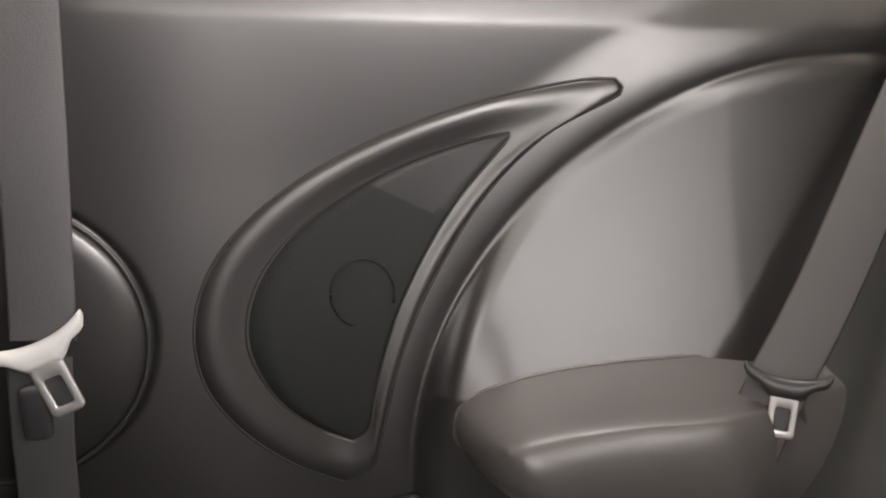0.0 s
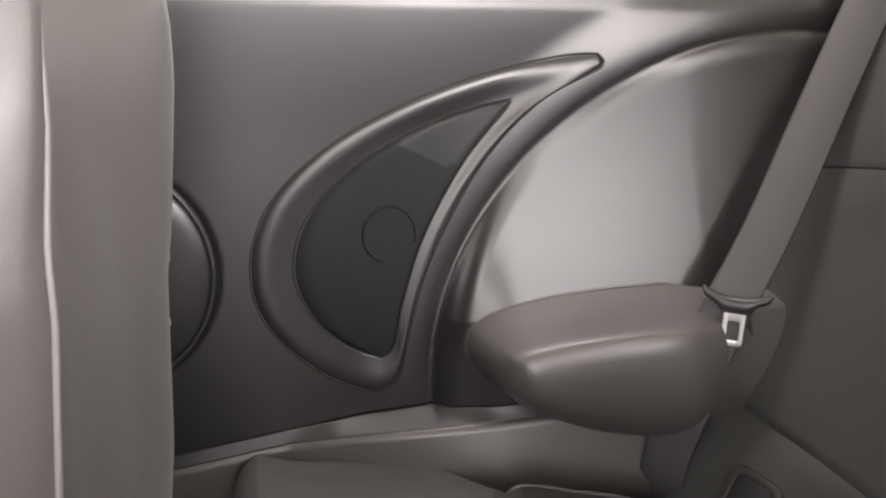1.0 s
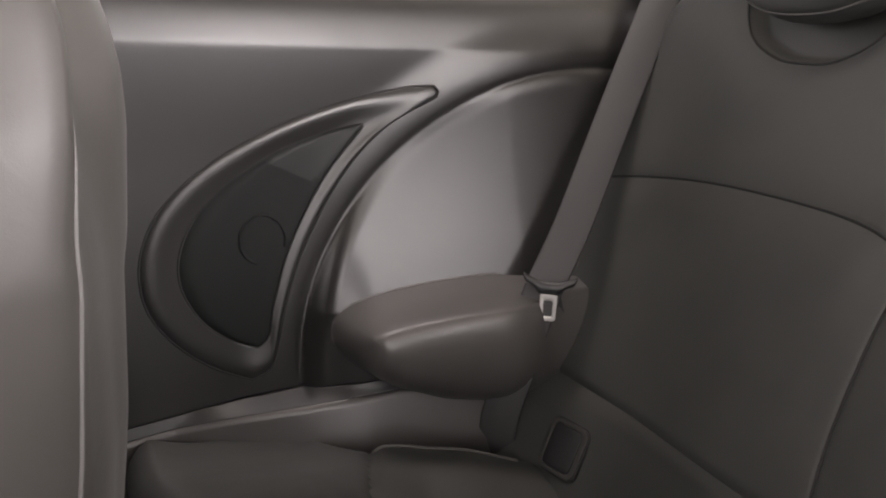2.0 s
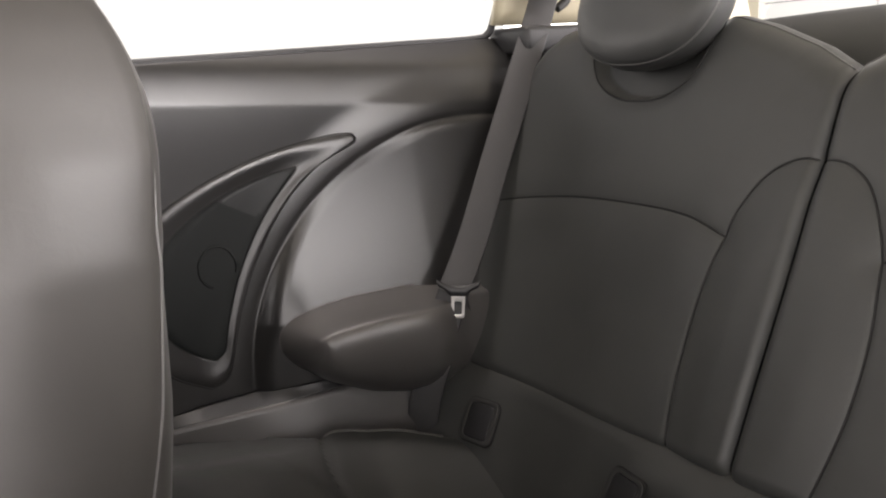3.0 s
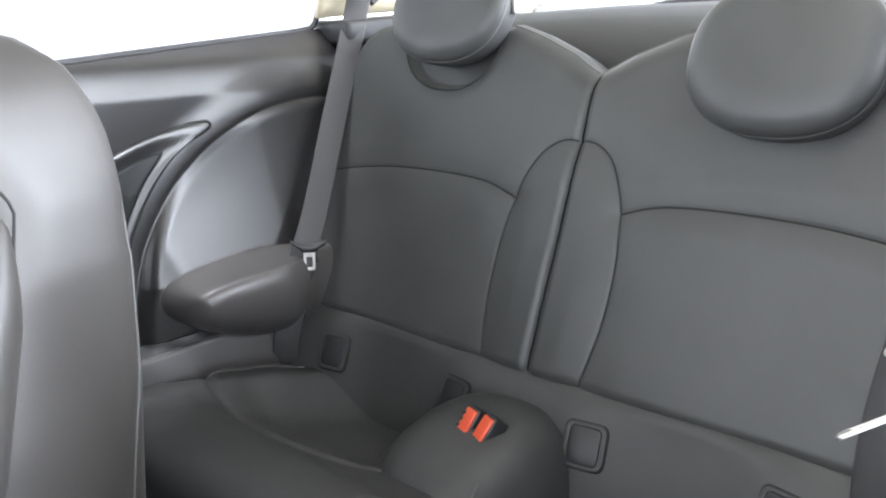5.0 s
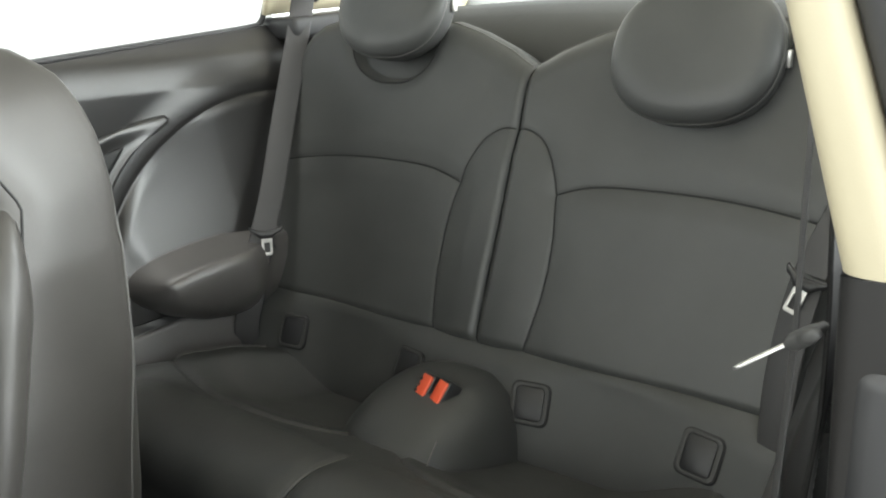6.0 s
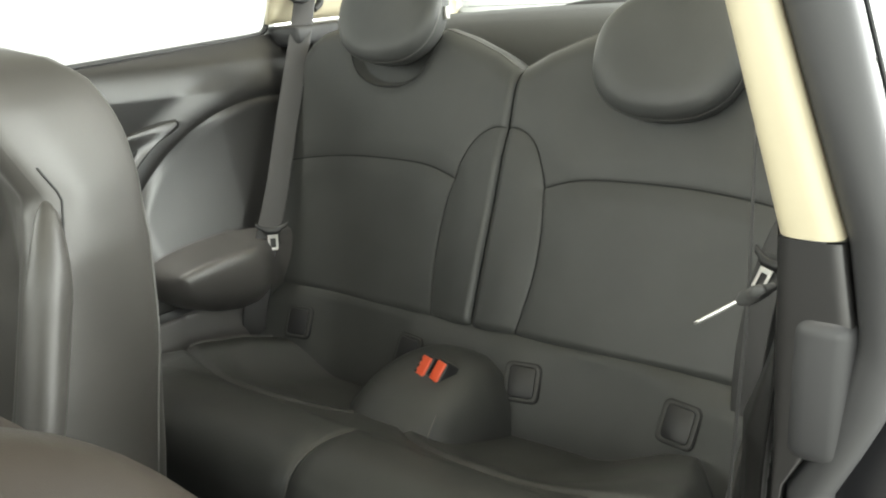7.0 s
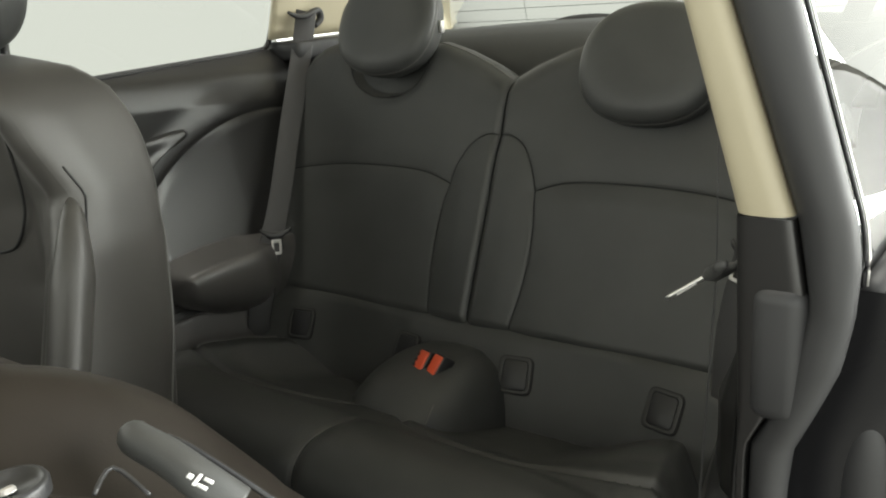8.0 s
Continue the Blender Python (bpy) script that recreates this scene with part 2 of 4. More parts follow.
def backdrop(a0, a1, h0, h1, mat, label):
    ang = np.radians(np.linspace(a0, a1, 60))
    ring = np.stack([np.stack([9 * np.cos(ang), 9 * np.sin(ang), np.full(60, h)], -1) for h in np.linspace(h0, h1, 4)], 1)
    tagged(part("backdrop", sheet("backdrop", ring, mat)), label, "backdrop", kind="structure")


# White glowing surround added as a light; little of it is seen through windows.
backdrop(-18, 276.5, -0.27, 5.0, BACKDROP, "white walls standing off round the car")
# Glowing sector added out of view to light the wheel arch and seats.
backdrop(276.5, 342, -0.27, 5.0, SIDE_GLOW, "bright open gateway beside the car")

# ---- far side trim panel with wheel arch, ledge and window sill ----
ARCH_X, ARCH_Z, ARCH_A, ARCH_B = 0.12, 0.43, 0.423, 0.388
ORNAMENT_TOP = spline([(-0.0825, 0.7755), (-0.0865, 0.7815), (-0.096, 0.7830), (-0.129, 0.7815), (-0.204, 0.769), (-0.276, 0.749), (-0.343, 0.721), (-0.391, 0.691),
                       (-0.429, 0.655), (-0.449, 0.616), (-0.455, 0.577), (-0.448, 0.538), (-0.423, 0.498), (-0.383, 0.461), (-0.339, 0.437)])
ORNAMENT_BOTTOM = spline([(-0.0825, 0.7755), (-0.0845, 0.7700), (-0.094, 0.7650), (-0.15, 0.738), (-0.206, 0.687), (-0.254, 0.616), (-0.285, 0.547), (-0.303, 0.484), (-0.315, 0.449), (-0.339, 0.437)])
GRILLE_TOP = spline([(-0.180, 0.742), (-0.227, 0.734), (-0.286, 0.716), (-0.346, 0.684), (-0.386, 0.649), (-0.408, 0.609), (-0.411, 0.568), (-0.392, 0.524), (-0.360, 0.493), (-0.329, 0.478)])
GRILLE_BOTTOM = spline([(-0.180, 0.742), (-0.186, 0.732), (-0.234, 0.678), (-0.278, 0.605), (-0.304, 0.534), (-0.314, 0.492), (-0.329, 0.478)])
HALF = 70


def outline_of(top, bottom):
    return np.r_[resample(top, HALF), resample(bottom, HALF)[1:-1][::-1]]


ORNAMENT = outline_of(ORNAMENT_TOP, ORNAMENT_BOTTOM)
GRILLE_LINE = outline_of(GRILLE_TOP, GRILLE_BOTTOM)
DISC_X, DISC_Z, DISC_R = -0.609, 0.598, 0.121


def ridge_z(x):
    return 0.817 - 0.062 * x


def ledge_z(x):
    return 0.404 + 0.085 * (x + 0.43)


def panel_y(x, z, gaps=True):
    """The inner face of the far trim: flat panel, rolled arch lip, groove, bulging wheel arch, foot and sloping sill."""
    y = 0.612 - 0.022 * smooth(-0.2, 0.25, x) - 0.03 * (z - 0.72 + np.sqrt((z - 0.72) ** 2 + 0.0009))
    rho = np.hypot((x - ARCH_X) / ARCH_A, (z - ARCH_Z) / ARCH_B)
    y = y - 0.010 * smooth(1.13, 0.96, rho) + 0.0012 * bell(rho - 0.940, 0.012) * smooth(0.41, 0.49, z)
    dz = z - 0.55
    u = np.minimum(x + 0.20, 0.21)
    over = np.maximum(x - 0.01, 0)
    dish = 0.566 - 0.09 * u - 0.20 * u ** 2 - 0.12 * over + 0.378 * np.maximum(dz, -0.03) - 0.75 * dz * np.abs(dz) * (dz > 0)
    dish = dish + 0.022 * smooth(-0.19, -0.28, x) * smooth(0.62, 0.50, z)
    step = np.clip((0.940 - rho) / 0.060, 0, 1)
    k = 1 - (1 - step) ** 2.5
    y = y * (1 - k) + dish * k
    low = np.clip((0.004 - z + ledge_z(x)) / 0.014, 0, 1)
    u = np.clip(x + 0.435, 0, 0.42)
    foot = 0.608 - 0.25 * u + 0.036 * (u - 0.22 + np.sqrt((u - 0.22) ** 2 + 0.003)) - 0.0006
    foot = foot - 0.26 * np.clip(ledge_z(x) - z, 0, 0.09) * smooth(-0.42, -0.20, x)
    y = y * (1 - low) + foot * low
    zr = ridge_z(x)
    up = z - zr - 0.004
    y = y + 0.105 * (up + np.sqrt(up ** 2 + 0.00001)) + 0.50 * (up - 0.058 + np.sqrt((up - 0.058) ** 2 + 0.0003))
    if gaps:
        y = y + 0.006 * bell(np.hypot(x - DISC_X, z - DISC_Z) - DISC_R, 0.003)
    return y


def side_panel(name, sign, x_front, label):
    body = tagged(new(name), label, "trim panel", kind="structure")
    xs = np.linspace(x_front, 0.36, int((0.36 - x_front) * 290))
    low, rim = ledge_z(xs) - 0.010, ledge_z(xs) + 0.004
    bands = (("lower_panel", xs * 0 + 0.02, low, 40), ("ledge", low, rim, 10), ("upper_panel", rim, xs * 0.028 + 0.909, 210))
    for nm, z0, z1, n in bands:
        w = np.linspace(0, 1, n)
        z = z0[:, None] + (z1 - z0)[:, None] * w
        x = np.repeat(xs[:, None], n, 1)
        g = np.stack([x, sign * panel_y(x, z), z], -1)
        # Lower panel takes the paler plastic in place of light falling on it.
        mat = {"upper_panel": PLASTIC, "ledge": PLASTIC_DARK}.get(nm, SOFT_TOUCH_LIT)
        ob = part(nm, sheet(nm, g, mat, flip=sign < 0), mat, body)
        mod = ob.modifiers.new("thickness", "SOLIDIFY")
        mod.thickness, mod.offset = 0.004, -1
    return body


side_panel("wall_side_trim_far", 1, -0.64, "grained black plastic rear side trim panel with wheel arch bulge")
side_panel("wall_side_trim_near", -1, -0.30, "grained black plastic rear side trim panel by the open door")


def loft_between(a, b, rows):
    """Rows (share from a to b, lift) of a band between two matched outlines on the far panel."""
    out = []
    wide = np.clip(np.linalg.norm(a - b, axis=1) / 0.045, 0.2, 1)
    for s, lift in rows:
        p = a * (1 - s) + b * s
        lift = lift * wide if lift > 0 else lift
        out.append(np.stack([p[:, 0], panel_y(p[:, 0], p[:, 1], False) - lift, p[:, 1]], -1))
    return np.stack(out, 1)


def speaker_trim():
    t = thing("speaker_trim", "black crescent-shaped speaker surround with dark mesh grille on the side panel", "speaker")
    band = loft_between(ORNAMENT, GRILLE_LINE, [(0.0, -0.002), (0.02, 0.0008), (0.06, 0.0018), (0.16, 0.0032), (0.32, 0.0040), (0.50, 0.0036), (0.68, 0.0026), (0.86, 0.0018), (0.94, 0.0016), (0.985, 0.0016), (1.0, 0.0)])
    part("surround", sheet("surround", band, PLASTIC, flip=True, wrap=True), PLASTIC, t)
    # The shadow gap is a dark tube standing for shade in the groove.
    for nm, line, lift, rad in (("shadow_gap", ORNAMENT, 0.0, 0.0015), ("grille_seam", GRILLE_LINE, 0.0018, 0.0009)):
        p = np.r_[line, line[:1]]
        tube_part(nm, np.stack([p[:, 0], panel_y(p[:, 0], p[:, 1], False) - lift, p[:, 1]], -1), rad, SEAM, t, n=6, side=(0, 1, 0), caps=False)
    axis = np.stack([np.interp(np.arange(len(GRILLE_LINE)), [0, HALF - 1, len(GRILLE_LINE) - 1], [0, 1, 0])] * 2, 1)
    spine = np.array([-0.19, 0.735]) * (1 - axis) + np.array([-0.331, 0.487]) * axis + np.array([-0.022, 0.018]) * np.sin(axis * np.pi)
    rows = [(0.99, -0.001), (0.97, 0.0012), (0.8, 0.002), (0.5, 0.0025), (0.2, 0.003), (0.0, 0.003)]
    out = []
    for s, lift in rows:
        p = spine * (1 - s) + GRILLE_LINE * s
        out.append(np.stack([p[:, 0], panel_y(p[:, 0], p[:, 1], False) - lift, p[:, 1]], -1))
    g = np.stack(out, 1)
    along = (g[..., 0] + 0.19) * 0.5 - (0.735 - g[..., 2]) * 0.9
    cell = (along[:, 1:] + along[:, :-1])[:, :] * 0.5
    lab = (cell > -0.078).astype(int)
    nu, nv = g.shape[:2]
    f = grid_faces(nu, nv, True)[:, ::-1]
    flat = lab.reshape(-1)
    v = g.reshape(-1, 3)
    for k, nm, mat in ((0, "grille", GRILLE), (1, "tip_cover", TIP)):
        h = f[flat == k]
        used, inv = np.unique(h, return_inverse=True)
        part(nm, mesh_of(nm, v[used], inv.reshape(h.shape), mat), mat, t, "fine dark mesh" if k == 0 else "")
    a = np.linspace(radians(-20), radians(250), 40)
    arc = np.stack([-0.312 + 0.027 * np.cos(a), np.zeros(40), 0.613 + 0.030 * np.sin(a)], -1)
    arc[:, 1] = panel_y(arc[:, 0], arc[:, 2], False) - 0.0035
    tube_part("tweeter_ring", arc, 0.0016, GRILLE, t)
    return t


speaker_trim()


def belt_reel_cover():
    t = thing("belt_cover_disc", "round domed black plastic cover set in the side panel", "cover")
    r = np.array([0.0, 0.3, 0.6, 0.85, 0.95, 0.985, 1.0])
    lift = np.array([0.010, 0.0098, 0.0088, 0.0068, 0.0052, 0.003, -0.003])
    a = np.linspace(0, 2 * np.pi, 73)[:-1]
    x = DISC_X + DISC_R * 0.975 * np.cos(a)[:, None] * r
    z = DISC_Z + DISC_R * 0.975 * np.sin(a)[:, None] * r
    y = 0.612 + 0 * x - lift[None, :]
    part("dome", sheet("dome", np.stack([x, y, z], -1), PLASTIC, flip=False, wrap=True), PLASTIC, t)
    ring = np.stack([DISC_X + DISC_R * 0.985 * np.cos(a), np.full(72, 0.6105), DISC_Z + DISC_R * 0.985 * np.sin(a)], -1)
    tube_part("rim", np.r_[ring, ring[:1]], 0.0022, PLASTIC_DARK, t, n=6, side=(0, 1, 0), caps=False)


belt_reel_cover()


def armrest(name, sign, out, label):
    """A boat-shaped pad: its foot on the panel, a sloping top, a soft crest and a belly that turns back under."""
    t = thing(name, label, "armrest")
    foot = resample(spline([(0.10, 0.533), (0.007, 0.540), (-0.046, 0.5445), (-0.11, 0.546), (-0.172, 0.543), (-0.221, 0.534), (-0.242, 0.523), (-0.2500, 0.507),
                            (-0.2470, 0.488), (-0.233, 0.467), (-0.214, 0.450), (-0.183, 0.427), (-0.133, 0.402), (-0.106, 0.392), (-0.032, 0.376), (0.10, 0.366)]), 120)
    crest = spline([(-0.222, 0.476, 0.517), (-0.205, 0.471, 0.5235), (-0.165, 0.464, 0.5290), (-0.12, 0.457, 0.532), (-0.08, 0.451, 0.5325), (-0.05, 0.451, 0.532), (-0.02, 0.463, 0.531), (0.02, 0.482, 0.529), (0.10, 0.490, 0.525)], 10)
    nose = int(np.argmin(foot[:, 0]))
    n = len(foot)
    under = smooth(nose - 10, nose + 16, np.arange(n))
    base_y = np.minimum(panel_y(foot[:, 0], foot[:, 1], False), 0.592) - 0.002
    base_y = np.maximum(base_y, 0.545)
    grow = 1 + (base_y - 0.553) / 0.86
    foot = np.stack([-0.48 + (foot[:, 0] + 0.48) * grow, 0.85 + (foot[:, 1] - 0.85) * grow], 1)
    span = np.interp(foot[:, 0], [-0.25, -0.205, -0.15, 0.10], [0.0, 0.035, 0.19, 1.0])
    c = resample(crest, 200)[np.round(span * 199).astype(int)]
    rows = [np.stack([foot[:, 0], np.full(n, 0.61), foot[:, 1]], -1)]
    for q in (0.0, 0.012, 0.05, 0.12, 0.22, 0.34, 0.46, 0.58, 0.69, 0.79, 0.87, 0.93, 0.97, 0.99, 1.0):
        a = np.pi / 2 * (1 - q)
        side = 1 - (1 - under) * (1 - q) - under * np.sin(a) ** 1.15
        front = 1 - (1 - under) * (1 - q + 0.10 * q * (1 - q)) - under * (1 - np.cos(a)) ** 1.1
        px = foot[:, 0] + (c[:, 0] - foot[:, 0]) * side
        pz = foot[:, 1] + (c[:, 2] - foot[:, 1]) * side
        py = base_y + (c[:, 1] - base_y) * front + 0.003 * q ** 12 - 0.085 * under * q ** 1.5 * (1 - q)
        rows.append(np.stack([px, py, pz - 0.0015 * q ** 12], -1))
    g = np.stack(rows, 1)
    g[..., 1] = sign * (g[..., 1] + out)
    me = sheet("pad", g, SOFT_TOUCH_LIT, flip=sign > 0)
    bm = bmesh.new()
    bm.from_mesh(me)
    bmesh.ops.remove_doubles(bm, verts=bm.verts, dist=0.0012)
    part("pad", bm, SOFT_TOUCH_LIT, t)
    edge = g[: nose + 4, 1] + np.array([0, 0, 0.0004])
    tube_part("edge_bead", edge, 0.0014, SOFT_TOUCH_LIT, t, n=6, side=(0, 1, 0))
    return t


armrest("side_armrest", 1, 0.0, "moulded black plastic armrest projecting from the side panel")

# ---- shell: floor, roof, window frames, pillars ----
floor = part("floor", box((-2.0, -0.70, -0.06), (1.2, 0.70, 0.0), 0.01), CARPET)
tagged(floor, "black carpeted car floor", "floor", kind="structure")
tunnel = part("floor_tunnel", box((-2.0, -0.10, 0.003), (-0.62, 0.10, 0.16), 0.03, 3), CARPET)
tagged(tunnel, "carpeted centre tunnel between the front seats", "floor", kind="structure")


def slab(name, corners, thick, mat, label, category, kind="structure"):
    """A flat panel from four corners, with thickness away from the cabin."""
    c = [Vector(p) for p in corners]
    n = (c[1] - c[0]).cross(c[3] - c[0]).normalized() * thick
    bm = bmesh.new()
    a = [bm.verts.new(p) for p in c]
    b = [bm.verts.new(p + n) for p in c]
    bm.faces.new(a)
    bm.faces.new(b[::-1])
    for i in range(4):
        j = (i + 1) % 4
        bm.faces.new((a[j], a[i], b[i], b[j]))
    bmesh.ops.bevel(bm, geom=bm.edges[:], offset=0.003, segments=2, affect="EDGES")
    return tagged(part(name, bm, mat), label, category, kind=kind)


slab("ceiling", [(-1.5, -0.56, 1.27), (-1.5, 0.56, 1.27), (0.75, 0.56, 1.24), (0.75, -0.56, 1.24)], -0.04, LINING, "cream fabric car roof lining", "ceiling")
slab("wall_front", [(-1.75, -0.7, 0.0), (-1.75, 0.7, 0.0), (-1.70, 0.7, 0.92), (-1.70, -0.7, 0.92)], -0.05, PLASTIC_DARK, "black dashboard closing the front under the windscreen", "wall")
slab("wall_far_door", [(-1.75, 0.66, 0.0), (-0.645, 0.66, 0.0), (-0.645, 0.66, 0.88), (-1.75, 0.66, 0.88)], 0.06, PLASTIC_DARK, "closed black front door panel", "wall")


# Sill out of view, added to keep low light off bench and footwell.
sill = part("wall_door_sill", box((-1.75, -0.76, -0.10), (-0.44, -0.655, 0.17), 0.03, 4), PLASTIC_DARK)
tagged(sill, "black door sill under the open door", "sill", kind="structure")


def window_far():
    w = tagged(new("window_1"), "rear side window in a black rubber frame", "window", kind="structure")
    line = spline([(-0.66, 0.893), (-0.45, 0.898), (-0.2, 0.904), (0.05, 0.910), (0.185, 0.914), (0.214, 0.922), (0.224, 0.947), (0.235, 1.02), (0.25, 1.17)], 8)
    y = 0.660 - 0.25 * (line[:, 1] - 0.905)
    path = np.stack([line[:, 0], y, line[:, 1]], -1)
    tube_part("window_frame", path, 0.0048, SEAL, w, flatten=1.4, n=10, side=(0, 1, 0))
    g = np.stack([np.stack([np.linspace(-0.66, 0.25, 8), np.full(8, 0.664 - 0.25 * (h - 0.905)), np.full(8, h)], -1) for h in np.linspace(0.895, 1.20, 4)], 1)
    pane = part("pane", sheet("pane", g, GLASS), GLASS, w)
    pane.visible_shadow = False


window_far()


def pillar_rear(name, sign, label):
    xs = np.linspace(0.215, 0.47, 18)
    zs = np.linspace(0.935, 1.25, 14)
    x, z = np.meshgrid(xs, zs, indexing="ij")
    y = 0.640 - 0.22 * (z - 0.93) - 0.25 * np.maximum(x - 0.32, 0)
    ob = part(name, sheet(name, np.stack([x + 0.12 * (z - 0.93), sign * y, z], -1), CREAM, flip=sign < 0), CREAM)
    tagged(ob, label, "pillar", kind="structure")
    m = ob.modifiers.new("thickness", "SOLIDIFY")
    m.thickness, m.offset = 0.012, -1
    lo, hi = sorted((sign * 0.562, sign * 0.67))
    shelf = part("pillar_ledge", box((0.225, lo, 0.885), (0.62, hi, 0.930), 0.010, 3), PLASTIC_DARK)
    tagged(shelf, "black plastic ledge under the cream pillar trim", "ledge", kind="structure")


pillar_rear("pillar_trim_far", 1, "cream plastic rear pillar trim beside the window")
pillar_rear("pillar_trim_near", -1, "cream plastic rear pillar trim by the quarter glass")

# ---- rear seat ----
SEAT0 = np.array([0.037, 0.0, 0.445])
SEAT_UP = np.array([0.4161, 0.0, 0.9093])
SEAT_OUT = np.array([-0.9093, 0.0, 0.4161])
TOP_EDGE = np.array([(0.0, 0.455), (0.02, 0.466), (0.05, 0.484), (0.12, 0.513), (0.18, 0.531), (0.30, 0.540), (0.47, 0.537), (0.515, 0.525), (0.55, 0.500), (0.572, 0.465), (0.582, 0.43), (0.588, 0.40)])
PAD_EDGE = spline([(0.0, 0.336), (0.03, 0.334), (0.062, 0.312), (0.086, 0.268), (0.097, 0.225), (0.106, 0.16), (0.106, 0.08), (0.099, 0.02), (0.09, -0.03)], 8)
ARC_EDGE = spline([(0.096, 0.235), (0.16, 0.254), (0.25, 0.260), (0.37, 0.258), (0.48, 0.245), (0.59, 0.222)], 8)
RECESS = spline([(0.425, 0.56), (0.420, 0.49), (0.392, 0.435), (0.345, 0.408), (0.30, 0.402), (0.255, 0.408), (0.215, 0.438), (0.197, 0.49), (0.195, 0.56)], 8)


def seat_top(y):
    return np.interp(y, TOP_EDGE[:, 0], TOP_EDGE[:, 1])


def roll_off(d, r):
    e = np.clip(r - d, 0, r)
    return -(r - np.sqrt(np.maximum(r * r - e * e, 0)))


def seat_height(y, v):
    """How far the leather stands proud of the plane of the backrest."""
    border = np.r_[[(0.588, -0.04)], [(0.588, 0.2)], TOP_EDGE[::-1]]
    h = roll_off(distance(y, v, border), 0.05) * 0.9 + roll_off(y, 0.016) + roll_off(v + 0.03, 0.02)
    dp = distance(y, v, PAD_EDGE)
    pad = inside(y, v, np.r_[PAD_EDGE, [(0.0, -0.03)]])
    h = h + np.where(pad, 0.005 * smooth(0, 0.06, dp), 0.003 * smooth(0, 0.06, dp))
    da = distance(y, v, ARC_EDGE)
    h = h + 0.003 * smooth(0, 0.04, da) - 0.012 * bell((y - 0.33) / 0.2, 1) * bell((v - 0.1) / 0.18, 1)
    rec = inside(y, v, np.r_[RECESS, [(0.195, 0.6)]])
    dr = distance(y, v, RECESS)
    h = h - np.where(rec, 0.022 * smooth(-0.002, 0.016, dr) + 0.003, 0.003 * bell(dr, 0.012))
    for d, depth in ((dp, 0.0014), (da, 0.0014), (dr, 0.001)):
        h = h - depth * (bell(d, 0.0030) + 0.9 * bell(d, 0.010))
    wrinkle = 0.0012 * np.sin(y * 23 + v * 9) * np.sin(v * 17 - y * 6 + 1)
    return h + wrinkle


def seat_point(y, v, h):
    return SEAT0 + np.multiply.outer(v, SEAT_UP) + np.multiply.outer(h, SEAT_OUT) + np.multiply.outer(y, np.array([0, 1.0, 0]))


def seat_back(sign, label):
    t = thing("rear_seat_unit", label, "rear seat", "rear seats")
    ys, ws = np.linspace(0.0015, 0.588, 330), np.linspace(0, 1, 300)
    y, w = np.meshgrid(ys, ws, indexing="ij")
    v = -0.03 + w * (seat_top(y) + 0.03)
    xyz = seat_point(y, v, seat_height(y, v))
    xyz[..., 1] *= sign
    cy, cv = (y[1:, 1:] + y[:-1, :-1]) / 2, (v[1:, 1:] + v[:-1, :-1]) / 2
    pad = inside(cy, cv, np.r_[PAD_EDGE, [(0.0, -0.03)]])
    arc_v = np.interp(cy, ARC_EDGE[:, 0], ARC_EDGE[:, 1])
    rec = inside(cy, cv, np.r_[RECESS, [(0.195, 0.6)]])
    lab = np.where(pad, 0, np.where(rec, 3, np.where(cv < arc_v, 1, 2)))
    names = {0: "centre_bolster", 1: "lower_panel", 2: "upper_panel", 3: "headrest_recess"}
    for k, (vv, f) in split_sheet(xyz, lab, flip=sign > 0).items():
        part(names[k], mesh_of(names[k], vv, f, LEATHER), LEATHER, t)
    for line in (PAD_EDGE[PAD_EDGE[:, 1] > -0.025], ARC_EDGE, RECESS[(RECESS[:, 1] < 0.52)]):
        q = resample(line, 60)
        q = seat_point(q[:, 0], q[:, 1], seat_height(q[:, 0], q[:, 1]) + 0.0002) * np.array([1, sign, 1])
        tube_part("seam", q, 0.0015, SEAM, t, n=6)
    yy = np.linspace(0.004, 0.56, 70)
    vv = seat_top(yy) - 0.010
    tube_part("top_piping", seat_point(yy, vv, seat_height(yy, vv) + 0.0003) * np.array([1, sign, 1]), 0.0014, STITCH, t, n=6)
    edge = [(yy, seat_top(yy)) for yy in np.linspace(0.0015, 0.588, 60)] + [(0.588, -0.03), (0.0015, -0.03)]
    bm = bmesh.new()
    front = [bm.verts.new(seat_point(np.array(a), np.array(b), np.array(-0.042)) * np.array([1, sign, 1])) for a, b in edge]
    back = [bm.verts.new(seat_point(np.array(a), np.array(b), np.array(-0.11)) * np.array([1, sign, 1])) for a, b in edge]
    bm.faces.new(front)
    bm.faces.new(back[::-1])
    for i in range(len(edge)):
        j = (i + 1) % len(edge)
        bm.faces.new((front[j], front[i], back[i], back[j]))
    ob = part("back_shell", bm, LEATHER, t)
    ob.data.polygons.foreach_set("use_smooth", [False] * len(ob.data.polygons))
    return t


seat_back(1, "black leather rear seat back with curved seams, headrest raised")
seat_back(-1, "black leather rear seat back with curved seams, headrest lowered")


